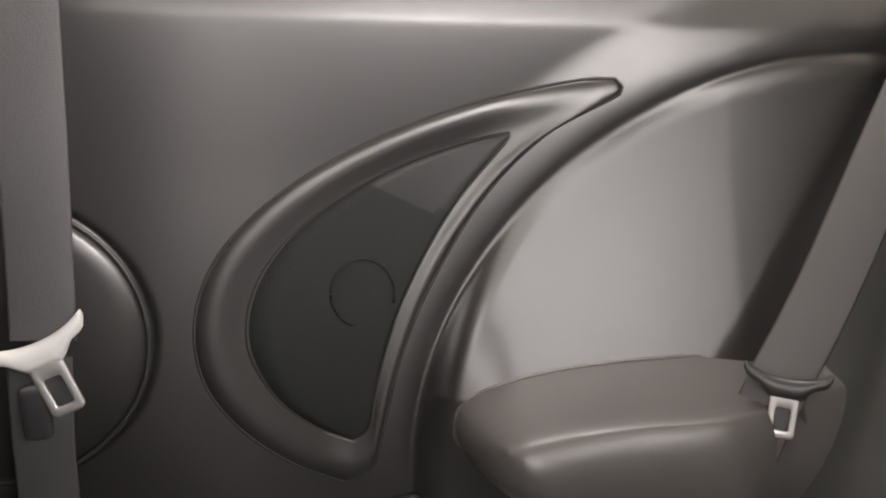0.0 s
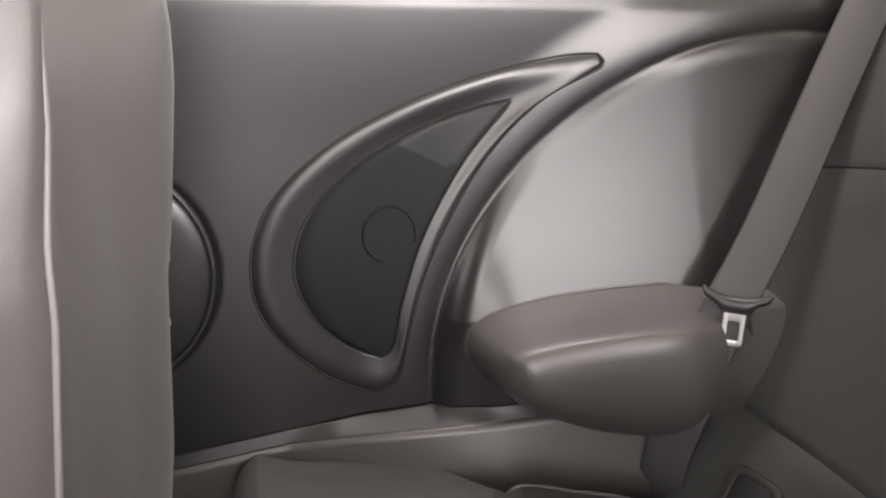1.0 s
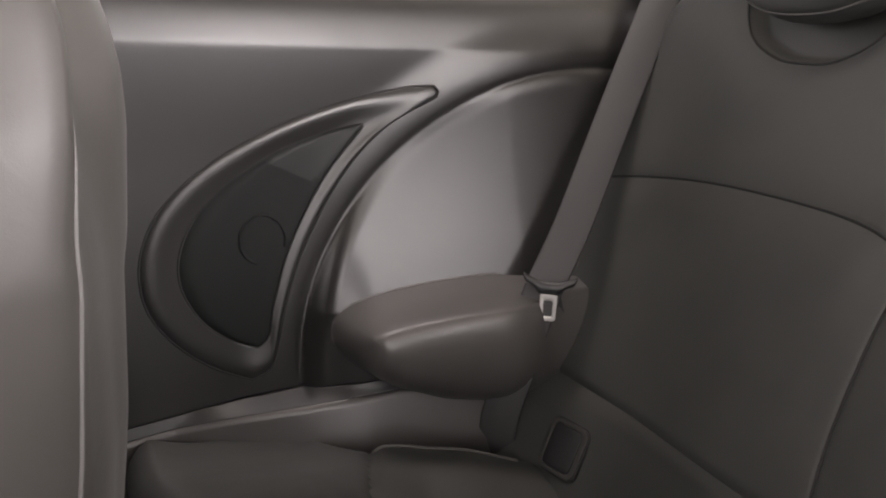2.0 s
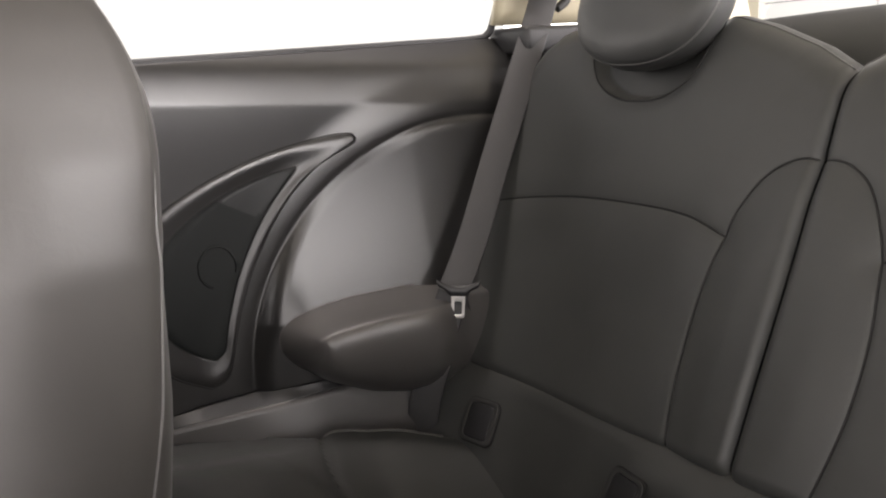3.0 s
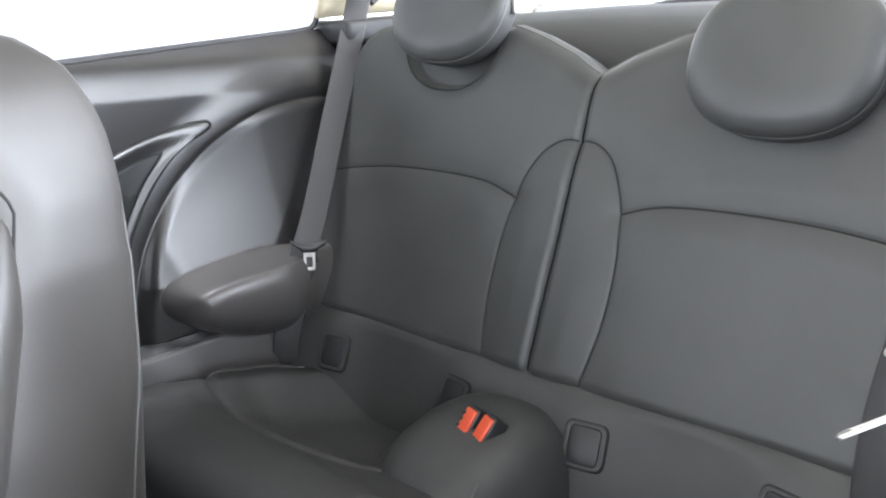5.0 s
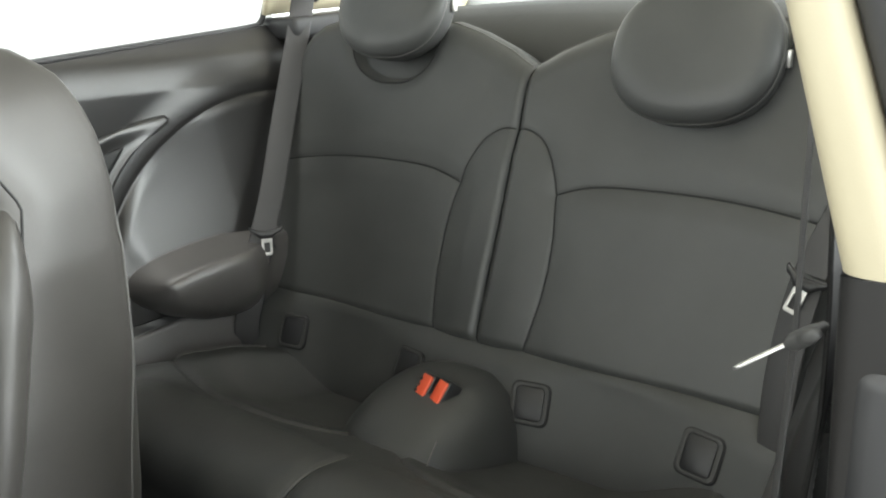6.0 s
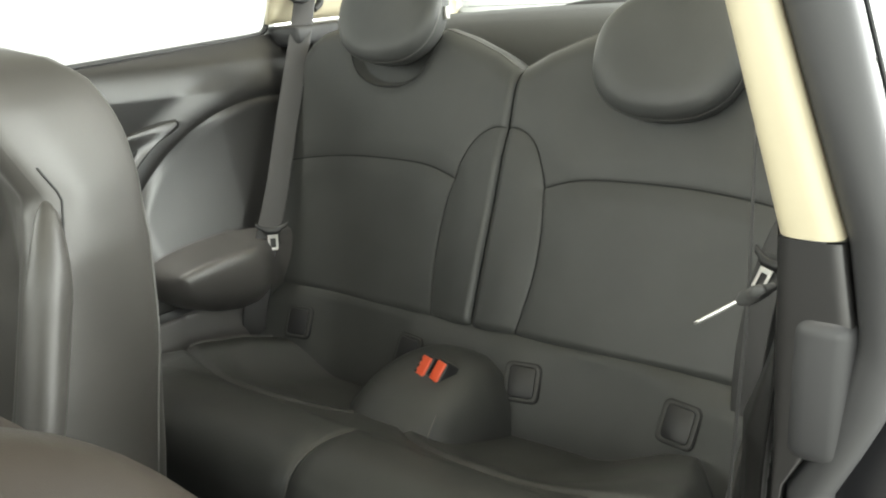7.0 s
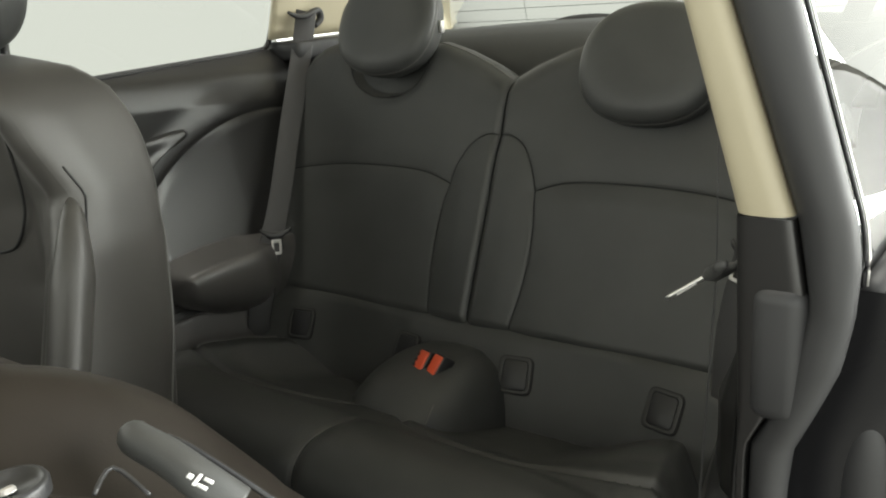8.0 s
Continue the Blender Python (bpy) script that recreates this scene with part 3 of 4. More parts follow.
def puck(a, b, depth, n=64):
    """A rounded headrest cushion: front face, rim and back, as rings in its own plane (x across, y up, z out)."""
    prof = [(0.0, 1.0), (0.3, 0.985), (0.6, 0.94), (0.8, 0.86), (0.92, 0.72), (0.985, 0.5), (1.0, 0.28), (0.99, 0.24), (0.999, 0.20), (1.0, 0.0), (0.985, -0.4), (0.9, -0.75), (0.7, -0.95), (0.3, -1.0), (0.0, -1.0)]
    ang = np.linspace(0, 2 * np.pi, n, endpoint=False)
    c, s = np.cos(ang), np.sin(ang)
    e = 2 / 2.35
    bx, by = np.sign(c) * np.abs(c) ** e * a, np.sign(s) * np.abs(s) ** e * b
    return np.stack([np.stack([bx * r, by * r, np.full(n, depth * h / 2)], -1) for r, h in prof], 1)


def headrest_parts(t, centre, right, up, out, a, b, depth, post_len):
    g = puck(a, b, depth)
    m = np.array([right, up, out])
    w = g @ m + np.array(centre)
    flip = np.dot(np.cross(right, up), out) < 0
    part("headrest_front", sheet("headrest_front", w[:, :8], LEATHER, flip=not flip, wrap=True), LEATHER, t)
    part("headrest_back", sheet("headrest_back", w[:, 7:], LEATHER, flip=not flip, wrap=True), LEATHER, t)
    rim = w[:, 7]
    tube_part("headrest_piping", np.r_[rim, rim[:1]], 0.0022, STITCH, t, n=6, side=tuple(out))
    for k in (-0.38, 0.38) if post_len else ():
        foot = np.array(centre) + m[0] * a * k * 1.0 - m[1] * (b * 0.7) - m[2] * depth * 0.42
        tube_part("post", np.array([foot + m[1] * 0.02, foot - m[1] * post_len]), 0.006, PLASTIC_DARK, t)


def rear_headrest(sign, v, label):
    t = thing("rear_headrest", label, "headrest", "rear headrests")
    c = seat_point(np.array(sign * 0.295), np.array(v), np.array(0.03))
    headrest_parts(t, c, (0, 1, 0), SEAT_UP, SEAT_OUT, 0.125, 0.104, 0.085, 0)
    g = seat_point(np.array(sign * 0.295 - 0.127), np.array(v), np.array(0.022))
    part("height_catch", placed(box((-0.006, -0.004, -0.012), (0.006, 0.004, 0.012), 0.002), Matrix.Translation(g)), METAL, t)


rear_headrest(1, 0.543, "black leather rear headrest raised above its recess")
rear_headrest(-1, 0.458, "black leather rear headrest pushed down into its recess")


def band_curve(y):
    """How far the strip comes forward towards the sides of each seat."""
    return 0.022 * ((np.maximum(np.abs(y), 0.11) - 0.27) / 0.18) ** 2 - 0.004


def seat_base_band():
    t = thing("seat_base_band", "black leather strip along the foot of the rear backrests", "seat base")
    ys, ws = np.linspace(-0.60, 0.60, 160), np.linspace(0, 1, 24)
    y, w = np.meshgrid(ys, ws, indexing="ij")
    prof = spline([(0.07, 0.428), (0.037, 0.424), (0.024, 0.414), (0.016, 0.400), (-0.004, 0.36), (-0.031, 0.31), (-0.060, 0.24)], 8)
    s = np.linspace(0, 1, len(prof))
    x, z = np.interp(w, s, prof[:, 0]), np.interp(w, s, prof[:, 1])
    x = x - band_curve(y) * smooth(0.428, 0.39, z)
    g = np.stack([x, y, z], -1)
    for rows in (slice(0, 80), slice(79, 160)):
        part("strip", sheet("strip", g[rows], LEATHER), LEATHER, t)


seat_base_band()


def isofix_cover(y):
    t = thing("isofix_cover", "black plastic flap with raised rim in the seat base strip", "cover", "child seat anchor covers")
    slope = (band_curve(y + 0.01) - band_curve(y - 0.01)) / 0.02
    m = pose(-0.004 - band_curve(y), y, 0.361) @ pose(0, 0, 0, 0, 0, math.degrees(math.atan(slope))) @ pose(0, 0, 0, 90, 0, -90) @ pose(0, 0, 0, -30, 0, 0)
    # Recess is a dark plate showing past the rim, for the groove's shade.
    part("recess", placed(plate(round_rect(0.066, 0.068, 0.0125, 5), 0.0022), m), SEAM, t)
    part("rim", placed(plate(round_rect(0.062, 0.064, 0.012, 5), 0.0060, [round_rect(0.047, 0.053, 0.008, 5)]), m), COVER, t)
    part("flap", placed(plate(round_rect(0.0458, 0.0518, 0.0074, 5), 0.0064), m), PLASTIC_DARK, t)


for y in (0.406, 0.115, -0.131, -0.405):
    isofix_cover(y)


CUSH_PROFILE = spline([(0.03, 0.262), (-0.03, 0.280), (-0.10, 0.306), (-0.18, 0.337), (-0.25, 0.365), (-0.31, 0.387), (-0.365, 0.400), (-0.41, 0.397), (-0.44, 0.378), (-0.452, 0.345), (-0.447, 0.30), (-0.43, 0.22), (-0.42, 0.02)], 10)
INSERT_EDGE = spline([(-0.205, 0.60), (-0.228, 0.52), (-0.265, 0.40), (-0.286, 0.28), (-0.282, 0.17), (-0.255, 0.08), (-0.21, 0.03)], 10)


def rear_cushion():
    t = thing("rear_bench", "black leather rear bench cushion with dished seats", "bench")
    ys, ss = np.linspace(-0.60, 0.60, 320), np.linspace(0, 1, 170)
    line = resample(CUSH_PROFILE, 170)
    tan = np.gradient(line, axis=0)
    tan /= np.linalg.norm(tan, axis=1)[:, None]
    nrm = np.stack([tan[:, 1], -tan[:, 0]], 1)
    nrm *= -1 if nrm[30, 1] < 0 else 1
    y, k = np.meshgrid(ys, np.arange(170), indexing="ij")
    px, pz, nx, nz = line[k, 0], line[k, 1], nrm[k, 0], nrm[k, 1]
    ay = np.abs(y)
    pz = pz - np.maximum(pz - 0.352 + 0.20 * (px + 0.235), 0) * smooth(0.36, 0.52, ay)
    pz = pz - 0.012 * smooth(0.44, 0.56, ay) * smooth(-0.22, -0.30, px) * smooth(-0.45, -0.38, px)
    d = distance(px, ay, INSERT_EDGE)
    closed = np.r_[INSERT_EDGE, [(0.1, 0.03), (0.1, 0.60)]]
    ins = inside(px, ay, closed)
    h = np.where(ins, -0.012 * smooth(0, 0.07, d) + 0.004 * smooth(0, 0.012, d), 0.004 * smooth(0, 0.012, d)) - 0.004 * bell(d, 0.0035)
    front = smooth(-0.30, -0.32, px)
    h = h - 0.005 * bell(y + 0.020, 0.0035) * front + 0.004 * smooth(0, 0.03, np.abs(y + 0.020)) * front
    side_y = np.interp(px, [-0.30, -0.25, -0.07], [0.60, 0.482, 0.442])
    h = h + roll_off(0.60 - ay, 0.008) + 0.052 * smooth(0.27, 0.44, ay) * smooth(-0.34, -0.12, px) - 0.070 * smooth(side_y, side_y + 0.06, ay) * smooth(-0.30, -0.26, px)
    xyz = np.stack([px + nx * h - 0.038 * smooth(0.34, 0.52, ay) * smooth(-0.26, -0.42, px), y, pz + nz * h], -1)
    cx, cy = (px[1:, 1:] + px[:-1, :-1]) / 2, (y[1:, 1:] + y[:-1, :-1]) / 2
    inner = inside(cx, np.abs(cy), closed)
    lab = np.where(inner, np.where(cy > 0, 1, 2), np.where(cy > -0.020, 0, 3))
    for key, (v, f) in split_sheet(xyz, lab).items():
        nm = "seat_insert" if key in (1, 2) else "front_bolster"
        part(nm, mesh_of(nm, v, f, LEATHER), LEATHER, t)
    kk = np.where((line[:, 0] > -0.24) & (line[:, 0] < -0.07))[0]
    ey = np.interp(line[kk, 0], [-0.25, -0.07], [0.482, 0.442])
    iy = np.argmin(np.abs(ys[None, :] - ey[:, None]), 1)
    far_edge = np.stack([xyz[iy, kk, 0], ey, xyz[iy, kk, 2]], -1)
    tube_part("piping", far_edge + np.array([0, 0, 0.0015]), 0.0018, STITCH, t, n=6, side=(0, 1, 0))
    a = line[(line[:, 0] < -0.30) & (line[:, 1] > 0.27)]
    tube_part("piping", np.stack([a[:, 0] - 0.001, np.full(len(a), -0.020), a[:, 1] + 0.001], -1), 0.0016, STITCH, t, n=6, side=(0, 1, 0))


rear_cushion()


def centre_hump():
    t = thing("centre_hump", "padded black leather hump between the rear seats holding two buckles", "seat hump")
    ang = np.linspace(0, 2 * np.pi, 72, endpoint=False)
    rings = []
    c, s = np.cos(ang), np.sin(ang)
    for r in (1.0, 0.995, 0.98, 0.95, 0.90, 0.82, 0.70, 0.5, 0.25, 0.0):
        x = -0.115 + 0.175 * r * np.sign(c) * np.abs(c) ** 0.80
        y = -0.006 + 0.130 * r * np.sign(s) * np.abs(s) ** 0.80
        top = np.interp(x, [-0.27, -0.2, -0.1, -0.03, 0.05], [0.372, 0.388, 0.402, 0.406, 0.404])
        rings.append(np.stack([x, y, 0.25 + (top - 0.25) * (1 - r ** 4.5) ** 0.55], -1))
    part("hump_pad", sheet("hump_pad", np.stack(rings, 1), LEATHER, wrap=True), LEATHER, t)
    line = spline([(-0.236, -0.095, 0.346), (-0.222, -0.094, 0.361), (-0.196, -0.090, 0.378)], 6)
    tube_part("seam", line, 0.0014, STITCH, t, n=6)
    return t


centre_hump()


def buckle(x, y, turn, notched, label):
    t = thing("seat_belt_buckle", label, "buckle", "rear buckles")
    m = pose(x, y, 0.402, 0, -50, turn) @ Matrix.Scale(0.82, 4)
    part("housing", placed(box((-0.029, -0.0160, -0.02), (0.023, 0.0160, 0.014), 0.004, 3), m), PLASTIC_DARK, t)
    part("release_button", placed(box((-0.025, -0.0135, 0.008), (0.018, 0.0135, 0.0185), 0.003, 3), m), RED, t, "bright red press button")
    for k in range(3 if notched else 0):
        part("slot_tab", placed(box((-0.021 + k * 0.012, 0.0085, 0.010), (-0.015 + k * 0.012, 0.0165, 0.0195), 0.001), m), PLASTIC_DARK, t)


buckle(-0.108, -0.010, -16, True, "black seat belt buckle with notched red button in the hump")
buckle(-0.112, -0.043, -20, False, "black seat belt buckle with red button in the hump")

# ---- behind the rear seats ----


def luggage_cover():
    t = thing("luggage_cover", "dark grey felt luggage cover behind the rear seats", "luggage cover")
    y = np.linspace(-0.62, 0.62, 40)
    g = np.stack([np.stack([np.full(40, x), y, z + 0.012 * np.cos(y * 3.5)], -1) for x, z in ((0.30, 0.80), (0.36, 0.86), (0.44, 0.892), (0.55, 0.902), (0.74, 0.905), (0.75, 0.87))], 1)
    ob = part("felt_board", sheet("felt_board", g, FELT), FELT, t)
    ob.modifiers.new("thickness", "SOLIDIFY").thickness = 0.012
    tube_part("rear_hem", g[:, 4] + np.array([0, 0, 0.002]), 0.004, FELT, t, n=8)


luggage_cover()


def rear_window():
    w = tagged(new("window_2"), "rear hatch window with thin heating wires", "window", kind="structure")
    xs = lambda z: 0.80 + 0.35 * (0.90 - z)
    g = np.stack([np.stack([np.full(9, xs(h)), np.linspace(-0.56, 0.56, 9), np.full(9, h)], -1) for h in np.linspace(0.89, 1.22, 4)], 1)
    pane = part("pane", sheet("pane", g, GLASS), GLASS, w)
    pane.visible_shadow = False
    for k in range(9):
        h = 0.925 + 0.03 * k
        tube_part("heating_wire", np.array([(xs(h) - 0.003, -0.52, h), (xs(h) - 0.003, 0.52, h)]), 0.0007, SEAL, w, n=4)
    for y in (-0.3, 0.3):
        tube_part("heating_wire", np.array([(xs(0.92) - 0.004, y, 0.92), (xs(1.18) - 0.004, y - 0.02, 1.18)]), 0.0006, SEAL, w, n=4)
    part("window_sill", box((0.755, -0.60, 0.84), (0.83, 0.60, 0.898), 0.01, 3), PLASTIC_DARK, w)
    for s in (-1, 1):
        part("window_frame", box((0.68, s * 0.59 - 0.03, 0.88), (0.82, s * 0.59 + 0.03, 1.25), 0.012, 3), CREAM, w)


rear_window()
bm = bmesh.new()
bmesh.ops.create_uvsphere(bm, u_segments=32, v_segments=16, radius=1)
for v in bm.verts:
    v.co = Vector((0.03 * v.co.x, 0.13 * v.co.y, 0.032 * v.co.z))
wiper = part("wiper_motor_cover", placed(bm, pose(0.75, 0.10, 0.903)), PLASTIC_DARK)
tagged(wiper, "low black plastic hump at the foot of the rear window", "cover")

slab("wall_hatch", [(0.84, 0.7, 0.0), (0.84, -0.7, 0.0), (0.84, -0.7, 0.86), (0.84, 0.7, 0.86)], 0.04, PLASTIC_DARK, "black hatch lining behind the seats", "wall")

# ---- seat belts ----


def tongue(parent, m, holder_mat):
    """A steel tongue with its square eye, moulded into a bowed grip whose ends turn up."""
    o = round_rect(0.024, 0.048, 0.005, 3)
    h = round_rect(0.0125, 0.022, 0.002, 3)
    bm = plate([(x, y - 0.016) for x, y in o], 0.0026, [[(x, y - 0.022) for x, y in h]])
    part("tongue_plate", placed(bm, m), METAL, parent, "bare steel tongue")
    xs = np.linspace(-1, 1, 25)
    top = 0.0155 + 0.0105 * np.abs(xs) ** 2.2
    low = np.interp(np.abs(xs), [0, 0.36, 0.42, 0.62, 0.9, 1.0], [-0.002, -0.002, 0.0005, 0.0085, 0.0125, 0.020])
    thick = 0.0058 * (1 - 0.45 * np.abs(xs) ** 3)
    rings = []
    for x, a, b, d in zip(xs * 0.037, top, low, thick):
        k = 0.30 * (a - b)
        rings.append([(x, a - k, -d), (x, a, -d * 0.3), (x, a, d * 0.5), (x, a - k, d * 1.15), (x, b + k, d * 1.15), (x, b, d * 0.5), (x, b, -d * 0.3), (x, b + k, -d)])
    g = np.array(rings).transpose(1, 0, 2)
    v = g.reshape(-1, 3)
    f = [tuple(q) for q in grid_faces(8, 25, True)] + [tuple(i * 25 for i in range(8))[::-1], tuple(i * 25 + 24 for i in range(8))]
    bm = bmesh.new()
    vs = [bm.verts.new(p) for p in v]
    for q in f:
        bm.faces.new([vs[i] for i in q])
    part("tongue_grip", placed(bm, m), holder_mat, parent)


def rear_belt_far():
    t = thing("rear_seat_belt", "grey seat belt hanging beside the rear backrest", "seat belt")
    up = spline([(0.300, 0.600, 0.992), (0.285, 0.594, 0.965), (0.225, 0.562, 0.885), (0.134, 0.527, 0.745), (0.050, 0.492, 0.616), (-0.006, 0.470, 0.545)], 10)
    dn = spline([(-0.006, 0.470, 0.543), (-0.026, 0.474, 0.490), (-0.040, 0.479, 0.438), (-0.056, 0.491, 0.372), (-0.056, 0.497, 0.325), (-0.052, 0.500, 0.28)], 10)
    aup = np.stack([np.interp(np.linspace(0, 1, len(up)), [0, 1], [0.8, 0.72]), np.interp(np.linspace(0, 1, len(up)), [0, 1], [-0.6, -0.62]), np.full(len(up), -0.25)], -1)
    part("webbing", mesh_of("webbing", *ribbon(up, aup, 0.047), WEBBING), WEBBING, t)
    part("webbing", mesh_of("webbing", *ribbon(dn, (0.75, -0.6, -0.15), 0.047), WEBBING), WEBBING, t)
    loop = spline([(0.012, 0.478, 0.535), (0.030, 0.49, 0.48), (0.032, 0.505, 0.43), (0.022, 0.52, 0.40)], 8)
    part("webbing", mesh_of("webbing", *ribbon(loop, (0.6, -0.8, 0), 0.02), WEBBING), WEBBING, t)
    f = Matrix(((0.80, -0.12, -0.58, -0.003), (-0.56, 0.16, -0.81, 0.462), (0.19, 0.98, 0.06, 0.541), (0, 0, 0, 1)))
    tongue(t, f @ pose(0, 0, 0, 0, 0, -15) @ Matrix.Scale(0.88, 4), PLASTIC_DARK)
    horn = spline([(0.240, 0.598, 0.994), (0.262, 0.596, 0.984), (0.288, 0.594, 0.982), (0.318, 0.596, 0.990), (0.340, 0.600, 0.990), (0.345, 0.602, 0.972), (0.325, 0.602, 0.958)], 8)
    tube_part("guide_hook", horn, np.interp(np.linspace(0, 1, len(horn)), [0, 0.15, 0.5, 0.8, 1], [0.003, 0.006, 0.008, 0.009, 0.007]), PLASTIC_DARK, t, n=10, side=(0, 1, 0))


rear_belt_far()


def rear_belt_near():
    t = thing("rear_seat_belt", "grey seat belt hanging by the near side panel", "seat belt")
    up = spline([(0.300, -0.602, 0.992), (0.285, -0.596, 0.965), (0.225, -0.575, 0.885), (0.134, -0.543, 0.745), (0.062, -0.508, 0.622)], 10)
    dn = spline([(0.060, -0.507, 0.618), (0.036, -0.500, 0.560), (0.012, -0.496, 0.490), (-0.006, -0.498, 0.420), (-0.018, -0.502, 0.340), (-0.020, -0.505, 0.28)], 10)
    part("webbing", mesh_of("webbing", *ribbon(up, (0.30, 0.92, -0.05), 0.047), WEBBING), WEBBING, t)
    part("webbing", mesh_of("webbing", *ribbon(dn, (0.30, 0.92, -0.05), 0.047), WEBBING), WEBBING, t)
    x = Vector((-0.30, -0.95, 0.05)).normalized()
    n = x.cross(Vector((0.40, -0.20, 0.88))).normalized()
    f = Matrix.Translation((0.050, -0.503, 0.606)) @ Matrix((x, n.cross(x), n)).transposed().to_4x4()
    tongue(t, f @ pose(0, 0, 0, 0, 0, -12) @ Matrix.Scale(0.88, 4), PLASTIC_DARK)


rear_belt_near()


def front_belt_far():
    t = thing("front_seat_belt", "dark seat belt with steel tongue hanging on the far pillar", "seat belt", "front seat belts")
    line = spline([(-0.505, 0.562, 1.10), (-0.528, 0.556, 0.92), (-0.541, 0.548, 0.75), (-0.552, 0.543, 0.620)], 10)
    part("webbing", mesh_of("webbing", *ribbon(line, (1, -0.1, 0), 0.047), WEBBING), WEBBING, t)
    low = spline([(-0.560, 0.556, 0.605), (-0.574, 0.575, 0.50), (-0.585, 0.59, 0.30), (-0.585, 0.59, 0.10)], 8)
    part("webbing", mesh_of("webbing", *ribbon(low, (1, -0.1, 0), 0.047), WEBBING), WEBBING, t)
    m = pose(-0.551, 0.534, 0.606, 90, 0, 0) @ pose(0, 0, 0, 0, 0, 18)
    o = Matrix.Scale(1.04, 4)
    tongue(t, m @ o, TONGUE_GRIP)
    part("stop_button", placed(box((-0.010, -0.006, -0.022), (0.010, 0.006, 0.022), 0.005, 3), pose(-0.568, 0.556, 0.560)), PLASTIC_DARK, t)


front_belt_far()


def front_belt_near():
    t = thing("front_seat_belt", "dark seat belt with steel tongue hanging at the door pillar", "seat belt", "front seat belts")
    line = resample(np.array([(-0.352, -0.600, 1.05), (-0.354, -0.602, 0.72), (-0.388, -0.600, 0.47), (-0.395, -0.600, 0.12)]), 40)
    part("webbing", mesh_of("webbing", *ribbon(line, (0.943, 0.334, 0), 0.045, 0.0012), WEBBING), WEBBING, t)
    a, b = Vector((-0.415, -0.582, 0.723)), Vector((-0.391, -0.640, 0.763))
    x = (b - a).normalized()
    n = x.cross(Vector((0.65, 0.19, -0.30))).normalized()
    y = n.cross(x)
    m = Matrix.Translation((a + b) / 2) @ Matrix((x, y, n)).transposed().to_4x4() @ pose(0, 0, 0, 0, 0, -90)
    tongue(t, m @ Matrix.Scale(1.08, 4), COVER)


front_belt_near()

# ---- near door pillar and door opening ----


def pillar_section(z):
    """Inner edge, trim edge and outer edge of the pillar in y at a height."""
    zs = [0.0, 0.50, 0.556, 0.60, 0.645, 0.687, 0.735, 0.784, 0.82, 1.0, 1.25]
    outer = np.interp(z, zs, [-0.70, -0.70, -0.70, -0.704, -0.723, -0.739, -0.747, -0.749, -0.744, -0.690, -0.605])
    trim = np.interp(z, [0.0, 0.6, 0.65, 0.745, 0.82, 1.0, 1.25], [-0.66, -0.665, -0.69, -0.71, -0.697, -0.637, -0.555])
    inner = np.interp(z, [0.0, 0.6, 0.745, 0.82, 1.0, 1.25], [-0.655, -0.657, -0.652, -0.650, -0.599, -0.525])
    return inner, trim, outer


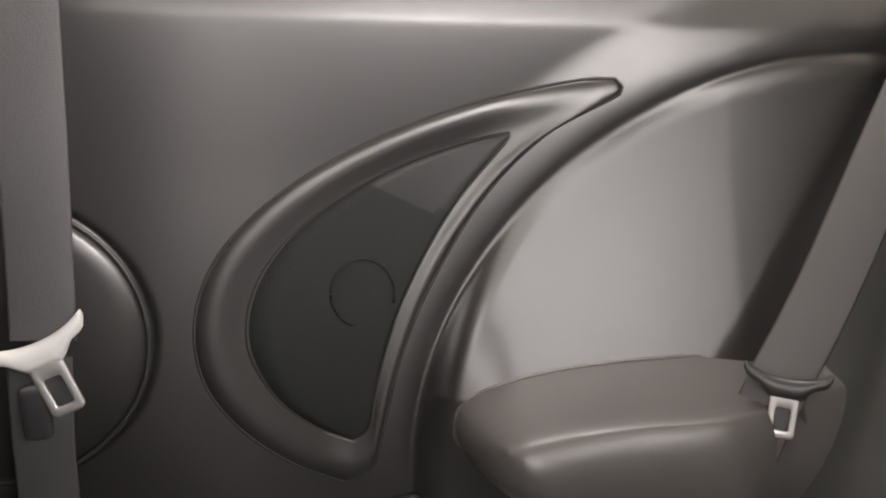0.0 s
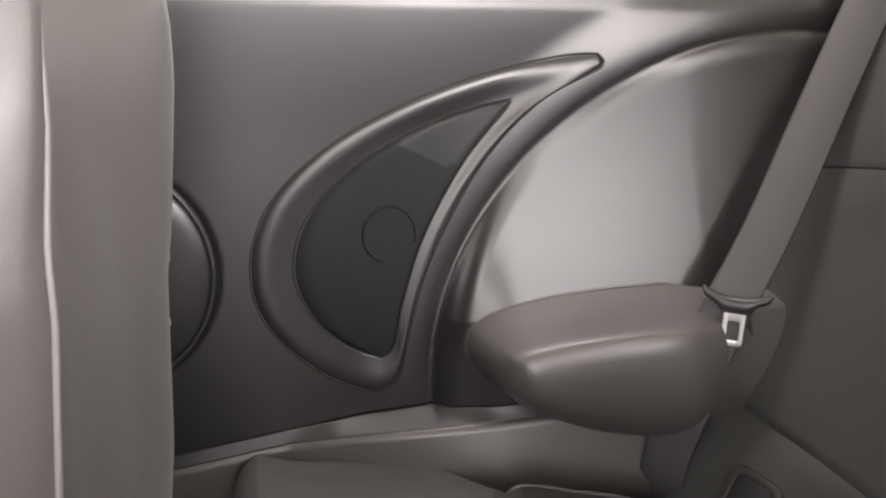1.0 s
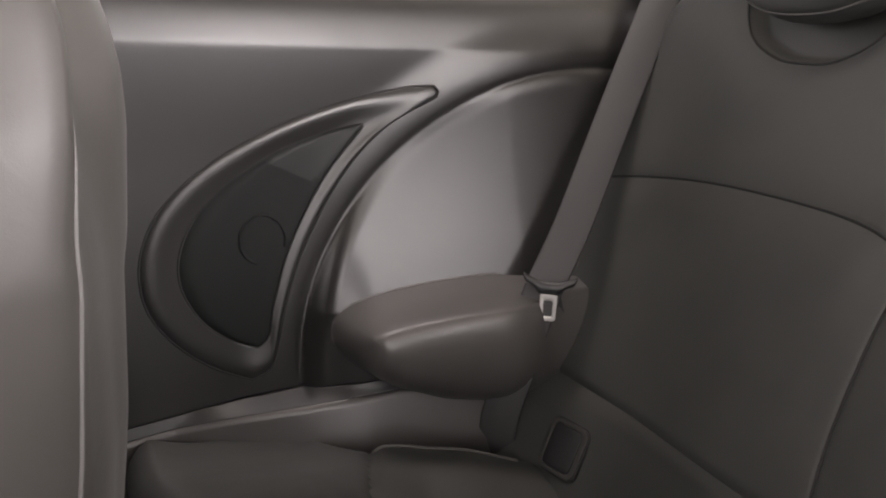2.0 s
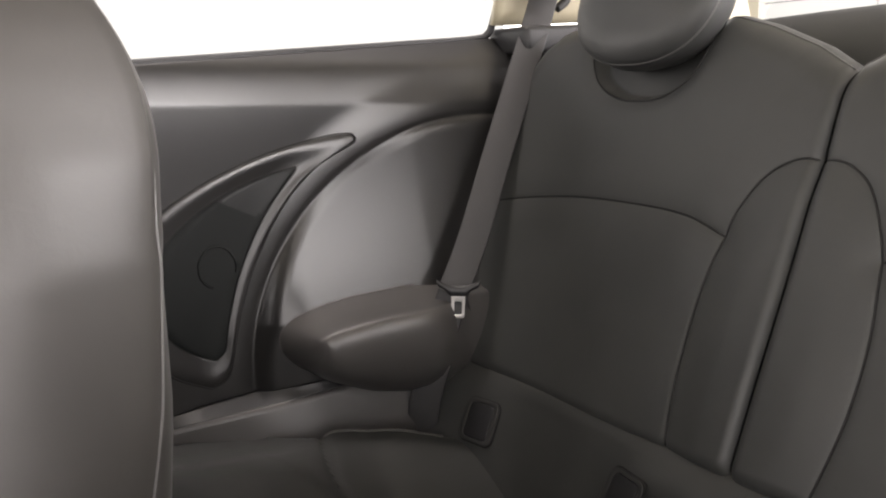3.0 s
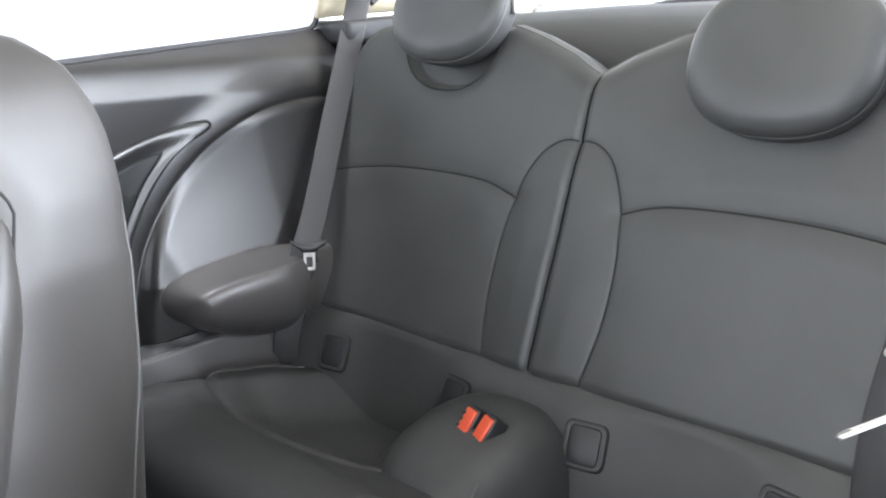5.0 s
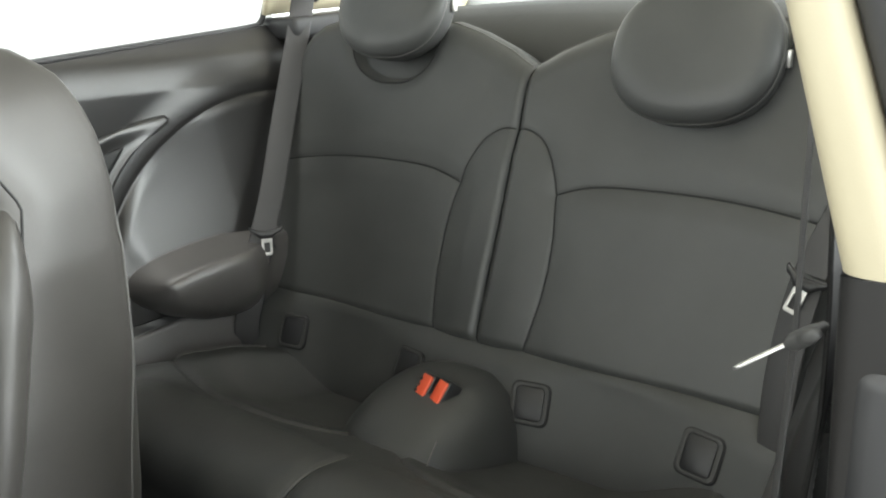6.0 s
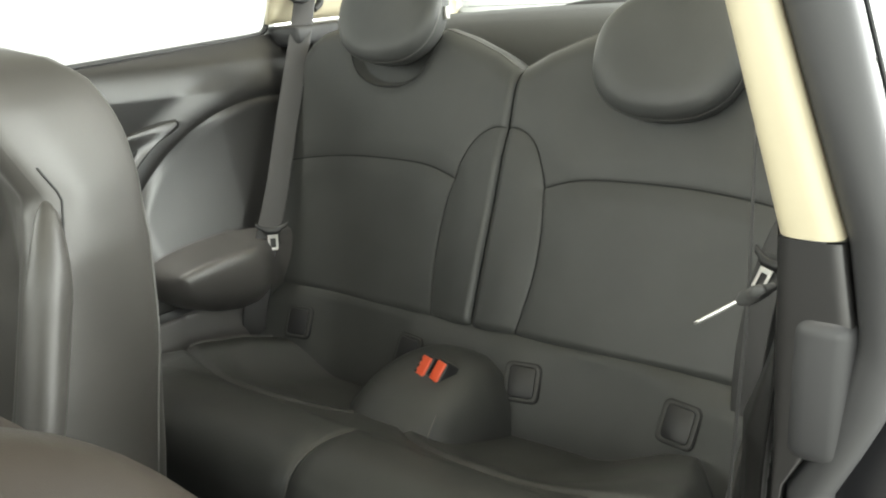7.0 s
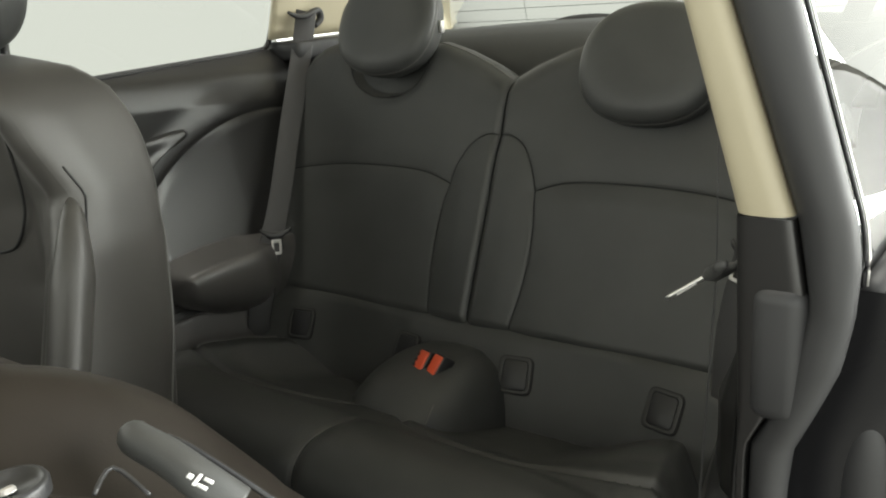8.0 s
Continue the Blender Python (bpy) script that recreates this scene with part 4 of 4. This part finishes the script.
def door_pillar():
    t = tagged(new("pillar_door_near"), "door pillar with cream upper trim and black rubber door seal", "pillar", kind="structure")

    def strip(name, mat, z0, z1, pick, bulge, x0, n=60, label="", tail=0.07, lean=0.0, power=2, inner=0.15):
        zs = np.linspace(z0, z1, n)
        us = 0.5 - 0.5 * np.cos(np.pi * np.linspace(0, 1, 25))
        g = []
        for z in zs:
            a, b = pick(z)
            y = a + (b - a) * us
            x = x0 - bulge * np.sqrt(np.maximum(0, 1 - np.abs(2 * us - 1) ** power))
            g.append(np.stack([x, y, np.full(25, z)], -1))
        g = np.array(g)
        first, last = g[:, :1].copy(), g[:, -1:].copy()
        first[..., 0] += inner
        last[..., 0] += tail
        last[..., 1] += lean * tail
        g = np.concatenate([first, g, last], 1)
        return part(name, sheet(name, g, mat, flip=False), mat, t, label)

    strip("upper_trim", CREAM, 0.822, 1.25, lambda z: (pillar_section(z)[0], pillar_section(z)[1]), 0.014, -0.437, label="cream plastic trim", power=3, inner=0.06)
    strip("lower_trim", PLASTIC, 0.02, 0.8195, lambda z: (pillar_section(z)[0] + 0.001, pillar_section(z)[1]), 0.007, -0.440, power=8)
    strip("door_seal", SEAL, 0.02, 1.25, lambda z: (pillar_section(z)[1] - 0.001, pillar_section(z)[2]), 0.019, -0.432, 90, "fat black rubber door seal", 0.03, 0.4)
    zs = np.linspace(0.762, 1.25, 40)
    rim_y = np.array([pillar_section(z)[2] for z in zs])
    tube_part("shut_line", np.stack([np.full(40, -0.424), rim_y - 0.0012, zs], -1), 0.0022, PAINT, t, n=8)
    tube_part("glass_edge_strip", np.stack([np.full(40, -0.420), rim_y - 0.0035, zs], -1), 0.0012, METAL, t, "thin bright strip along the window edge", n=8)
    part("trim_pad", box((-0.453, -0.712, 0.630), (-0.42, -0.664, 0.760), 0.0155, 5), SEAL, t)
    zs = np.linspace(0.02, 0.752, 40)
    jamb = np.stack([np.stack([np.full(40, -0.405), np.array([pillar_section(z)[2] - d for z in zs]), zs], -1) for d in (-0.02, 0.004, 0.03, 0.07, 0.075)], 1)
    jamb[:, 3:, 0] += 0.012
    jamb[:, 4:, 0] += 0.3
    part("jamb", sheet("jamb", jamb, PAINT), PAINT, t)
    bm = bmesh.new()
    bmesh.ops.create_uvsphere(bm, u_segments=24, v_segments=14, radius=1)
    for v in bm.verts:
        v.co = Vector((0.016 * v.co.x, 0.022 * v.co.y, 0.075 * v.co.z))
    part("rubber_stop", placed(bm, pose(-0.392, -0.757, 0.555)), SEAL, t)


door_pillar()


def quarter_body():
    t = tagged(new("car_quarter_panel"), "glossy black rear body side of the car", "car body", kind="structure")
    xs, zs = np.linspace(-0.39, 0.95, 24), np.linspace(-0.12, 0.745, 24)
    x, z = np.meshgrid(xs, zs, indexing="ij")
    y = -0.805 + 0.05 * smooth(0.55, 0.75, z) + 0.10 * smooth(0.3, 1.0, x)
    ob = part("side_skin", sheet("side_skin", np.stack([x, y, z], -1), PAINT, flip=True), PAINT, t)
    ob.modifiers.new("thickness", "SOLIDIFY").thickness = 0.02
    bx = np.linspace(-0.40, 0.95, 20)
    by = -0.757 + 0.10 * smooth(0.3, 1.0, bx)
    tube_part("belt_moulding", np.stack([bx, by + 0.004, np.full(20, 0.748)], -1), 0.012, SEAL, t, n=10, side=(0, 1, 0))
    g = np.stack([np.stack([bx, by + 0.012 + 0.33 * (h - 0.755), np.full(20, h)], -1) for h in np.linspace(0.755, 1.22, 5)], 1)
    pane = part("quarter_glass", sheet("quarter_glass", g, CLEAR_GLASS), CLEAR_GLASS, t)
    pane.visible_shadow = False


quarter_body()

# ---- front seats ----


def front_seat(label, fold, at, leather, shell, lean=0.0, skew=0.0):
    """A front seat facing -x: origin at the foot of its backrest hinge; fold: degrees by which the backrest leans forward."""
    t = thing("front_seat_unit", label, "car seat", "front seats")
    t.matrix_world = at
    hinge = pose(0, 0.5 * math.sin(radians(lean)), 0.30 + 0.18 * math.sin(radians(lean)), lean, 0, 0) @ pose(0, 0, 0, 0, -fold, 0)
    turn, shift = np.array(hinge.to_3x3()), np.array(hinge.translation)

    def put(g):
        return g @ turn.T + shift

    hx, hz = -0.62, 0.30
    zs = np.linspace(0.30, 0.985, 70)
    rear = np.interp(zs, [0.30, 0.36, 0.5, 0.63, 0.74, 0.81, 0.87, 0.90, 0.935, 0.965, 0.985], [-0.538, -0.531, -0.511, -0.491, -0.482, -0.482, -0.487, -0.494, -0.508, -0.538, -0.582])
    half = np.interp(zs, [0.30, 0.45, 0.6, 0.75, 0.82, 0.88, 0.92, 0.95, 0.97, 0.985], [0.225, 0.236, 0.238, 0.231, 0.218, 0.200, 0.186, 0.170, 0.147, 0.100])
    peak = np.interp(zs, [0.30, 0.5, 0.6, 0.7, 0.8, 0.82, 0.88, 0.94, 0.97, 0.985], [-0.80, -0.745, -0.71, -0.675, -0.640, -0.633, -0.655, -0.668, -0.655, -0.635])
    mid = np.interp(zs, [0.30, 0.5, 0.7, 0.8, 0.9, 0.96, 0.985], [-0.71, -0.665, -0.625, -0.618, -0.632, -0.650, -0.632])
    loops = []
    for z, r, w, f, c in zip(zs, rear, half, peak, mid):
        k = min(1.0, w / 0.23)
        pipe = np.interp(z, [0.36, 0.53, 0.65, 0.77, 0.86, 0.95], [0.075, 0.065, 0.056, 0.050, 0.040, 0.032])
        crown = np.interp(z, [0.50, 0.72, 0.84, 0.985], [0.004, 0.009, 0.034, 0.034])
        hp = [(r + 0.4 * crown, 0), (r + 0.004 * k + 0.8 * crown, -0.42 * w), (r - 0.019, -w + 0.070 * k), (r - 0.041, -w + 0.024 * k), (r - pipe * k, -w + 0.002), ((r + f) / 2 - 0.01, -w - 0.004 * k),
              (f + 0.032 * k, -w), (f + 0.010 * k, -w + 0.010 * k), (f, -w + 0.030 * k), (f + 0.008 * k, -w + 0.054 * k), ((f + c) / 2 + 0.006, -w + 0.076 * k), (c + 0.004, -w + 0.105 * k), (c, -0.4 * w), (c - 0.004 * k, 0)]
        pts = hp + [(x, -y) for x, y in hp[-2:0:-1]]
        pts = [(x - skew * (y + 2 * max(y + 0.05, 0)) * smooth(r - 0.08, r - 0.03, x), y) for x, y in pts]
        q = spline(pts, 5, closed=True)
        loops.append(np.stack([q[:, 0] - hx, q[:, 1], np.full(len(q), z - hz)], -1))
    raw = np.array(loops).transpose(1, 0, 2)
    g = put(raw)
    nl, nz = g.shape[:2]
    idx = np.arange(nl)
    ring = np.minimum(idx, nl - idx)
    lab = np.repeat(np.where(ring < 18, 0, np.where(ring < 35, 1, 2))[:, None], nz - 1, 1)
    f = grid_faces(nl, nz, True)
    flat, v = lab.reshape(-1), g.reshape(-1, 3)
    for k, nm in ((0, "rear_cover"), (1, "side_panel"), (2, "front_cover")):
        h = f[flat == k][:, ::-1]
        used, inv = np.unique(h, return_inverse=True)
        mat = shell if k == 0 else leather
        part(nm, mesh_of(nm, v[used], inv.reshape(h.shape), mat), mat, t)
    cap = g[:, -1]
    part("top_cap", mesh_of("top_cap", cap, [tuple(range(nl))], leather), leather, t)
    for a in (18, nl - 18):
        tube_part("piping", g[a, :62], 0.0016, STITCH, t, n=6, side=(0, 1, 0))
    for a in (31, nl - 31):
        tube_part("seam", g[a, :57], 0.0015, SEAM, t, n=6, side=(0, 1, 0))
    for side in (-1, 1):
        zb = np.linspace(0.34, 0.822, 30)
        bx = np.interp(zb, zs, peak) + 0.014
        by = side * (np.interp(zb, zs, half) - 0.012)
        rad = 0.026 * np.sqrt(np.clip((0.8225 - zb) / 0.10, 0, 1)) + 0.0005
        tube_part("side_bolster", put(np.stack([bx - hx, by, zb - hz], -1)), rad, leather, t, n=14, flatten=1.0, side=(0, 1, 0))
    u = spline([(-0.130, 0.96), (-0.128, 0.90), (-0.118, 0.81), (-0.090, 0.752), (-0.04, 0.735), (0, 0.733), (0.04, 0.735), (0.090, 0.752), (0.118, 0.81), (0.128, 0.90), (0.130, 0.96)], 8)
    ux = np.interp(u[:, 1], zs, mid) - 0.003
    tube_part("insert_seam", put(np.stack([ux - hx, u[:, 0], u[:, 1] - hz], -1)), 0.0022, SEAM, t, n=6)
    headrest_parts(t, put(np.array([-0.590 - hx, 0, 1.075 - hz])), turn @ (0, 1, 0), turn @ (0.08, 0, 0.997), turn @ (-0.997, 0, 0.08), 0.130, 0.095, 0.10, 0.08)
    part("cushion", box((-0.54, -0.21, 0.20), (-0.07, 0.21, 0.345), 0.05, 4), leather, t)
    for s in (-1, 1):
        part("cushion_bolster", box((-0.52, s * 0.205 - 0.035, 0.22), (-0.05, s * 0.205 + 0.035, 0.375), 0.03, 4), leather, t)
    part("base_frame", box((-0.48, -0.18, 0.004), (-0.10, 0.18, 0.20), 0.02, 2), PLASTIC_DARK, t)
    return t


front_seat("dark leather front seat with piped side bolster, upright", 0, pose(-0.665, 0.285, 0, 0, 0, 8.5), LEATHER_SIDE, LEATHER_SIDE, skew=0.14)
# The folded seat wears the darkened leather copy in place of shade.
folded = front_seat("dark leather front seat with its backrest folded forward", 44, pose(-0.62, -0.33, 0, 0, 0, 0), LEATHER_SHADED, LEATHER_SHADED, -6.8)


def folded_seat_details():
    """Seams, a printed tag and the release lever on the outer rear corner of the folded backrest."""
    origin = np.array([-0.62, -0.33, 0.0])
    groove = spline([(-0.920, -0.496, 0.802), (-0.917, -0.508, 0.799), (-0.907, -0.525, 0.784), (-0.893, -0.546, 0.762)], 8)
    tube_part("piping", groove - origin, 0.0018, PLASTIC_DARK, folded, n=8)
    strap = spline([(-0.930, -0.478, 0.808), (-0.934, -0.492, 0.809), (-0.932, -0.516, 0.804), (-0.930, -0.538, 0.796), (-0.922, -0.552, 0.782)], 8)
    rad = np.interp(np.linspace(0, 1, len(strap)), [0, 0.05, 0.14, 0.3, 1], [0.001, 0.006, 0.0095, 0.010, 0.011])
    tube_part("release_strap", strap - origin - np.array([0, 0, 0.004]), rad, LEATHER, folded, n=14, side=(0, 0, 1))
    seam = spline([(-0.981, -0.526, 0.8105), (-0.963, -0.514, 0.8115), (-0.961, -0.539, 0.803)], 4)
    tube_part("piping", seam - origin, 0.0012, PLASTIC_DARK, folded, n=8)
    m = look((-0.938, -0.5452, 0.8005), (-0.938 - 0.21, -0.5452 + 0.42, 0.8005 - 0.88))
    for x, y, w, h in ((0.0, 0.004, 0.003, 0.003), (0.0, 0.0, 0.009, 0.0018), (-0.003, -0.004, 0.0018, 0.006), (0.003, -0.005, 0.0018, 0.005)):
        bm = box((x - w / 2, y - h / 2, -0.0006), (x + w / 2, y + h / 2, 0.0006), 0)
        part("printed_tag", placed(bm, Matrix.Translation(-Vector(origin)) @ m), WHITE, folded, "small white printed bars")
    ang = np.linspace(0, 2 * np.pi, 28, endpoint=False)
    rings = np.stack([np.stack([r * np.cos(ang), r * np.sin(ang), np.full(28, h)], -1) for r, h in ((0.0165, -0.006), (0.0165, 0.0), (0.0155, 0.002), (0.013, 0.002), (0.0115, -0.001), (0.0, -0.001))], 1)
    hub = rings + np.array([-1.005, -0.500, 0.820]) - origin
    part("release_knob", sheet("release_knob", hub, PLASTIC_DARK, wrap=True), PLASTIC_DARK, folded, "black ringed release knob")
    part("knob_pin", placed(box((-0.004, -0.0025, -0.002), (0.004, 0.0025, 0.002), 0.002, 2), Matrix.Translation(Vector((-1.009, -0.504, 0.821)) - Vector(origin))), METAL, folded)


folded_seat_details()

# ---- parked car outside ----


def parked_car(x, y, turn):
    t = thing("parked_car", "olive grey parked car with dark windows outside", "car", at=(x, y, -0.28))
    m = pose(0, 0, 0, 0, 0, turn) @ Matrix.Scale(1.2, 4)
    side = spline([(-1.9, 0.35), (-1.95, 0.6), (-1.8, 0.85), (-0.95, 0.95), (-0.45, 1.38), (0.3, 1.46), (1.3, 1.44), (1.68, 1.38), (1.84, 1.0), (1.9, 0.7), (1.85, 0.35)], 6)
    secs = []
    for w, inset in ((-0.84, 0.10), (-0.80, 0.03), (-0.6, 0.0), (0, -0.01), (0.6, 0.0), (0.80, 0.03), (0.84, 0.10)):
        q = side.copy()
        q[:, 1] = np.where(q[:, 1] > 0.9, q[:, 1] - inset * 2.0, q[:, 1])
        yy = w * (1 - 0.25 * smooth(0.9, 1.45, q[:, 1]))
        secs.append(np.stack([q[:, 0], yy, q[:, 1]], -1))
    g = np.array(secs)
    part("body", placed_mesh("body", g, PAINT_GREY, m), PAINT_GREY, t)
    for s in (-1, 1):
        w = np.array([(-0.75, s * 0.845, 0.95), (1.45, s * 0.845, 0.95), (1.1, s * 0.70, 1.33), (-0.35, s * 0.70, 1.33)])
        part("side_window", mesh_of("side_window", [tuple(m @ Vector(p)) for p in w], [(0, 1, 2, 3)], DIM_GLASS, True), DIM_GLASS, t)
    for wx in (-0.95, 0.95):
        for s in (-1, 1):
            a = np.linspace(0, 2 * np.pi, 24, endpoint=False)
            rings = np.stack([np.stack([wx + r * np.cos(a), np.full(24, s * d), 0.31 + r * np.sin(a)], -1) for r, d in ((0.0, 0.84), (0.2, 0.85), (0.29, 0.86), (0.31, 0.82), (0.31, 0.66))], 1)
            part("wheel", placed_mesh("wheel", rings, PLASTIC_DARK, m, True), PLASTIC_DARK, t)


def placed_mesh(name, g, mat, m, wrap=False):
    flat = np.array([tuple(m @ Vector(p)) for p in g.reshape(-1, 3)]).reshape(g.shape)
    return sheet(name, flat, mat, wrap=wrap)


parked_car(4.62, -4.2, 54.5)
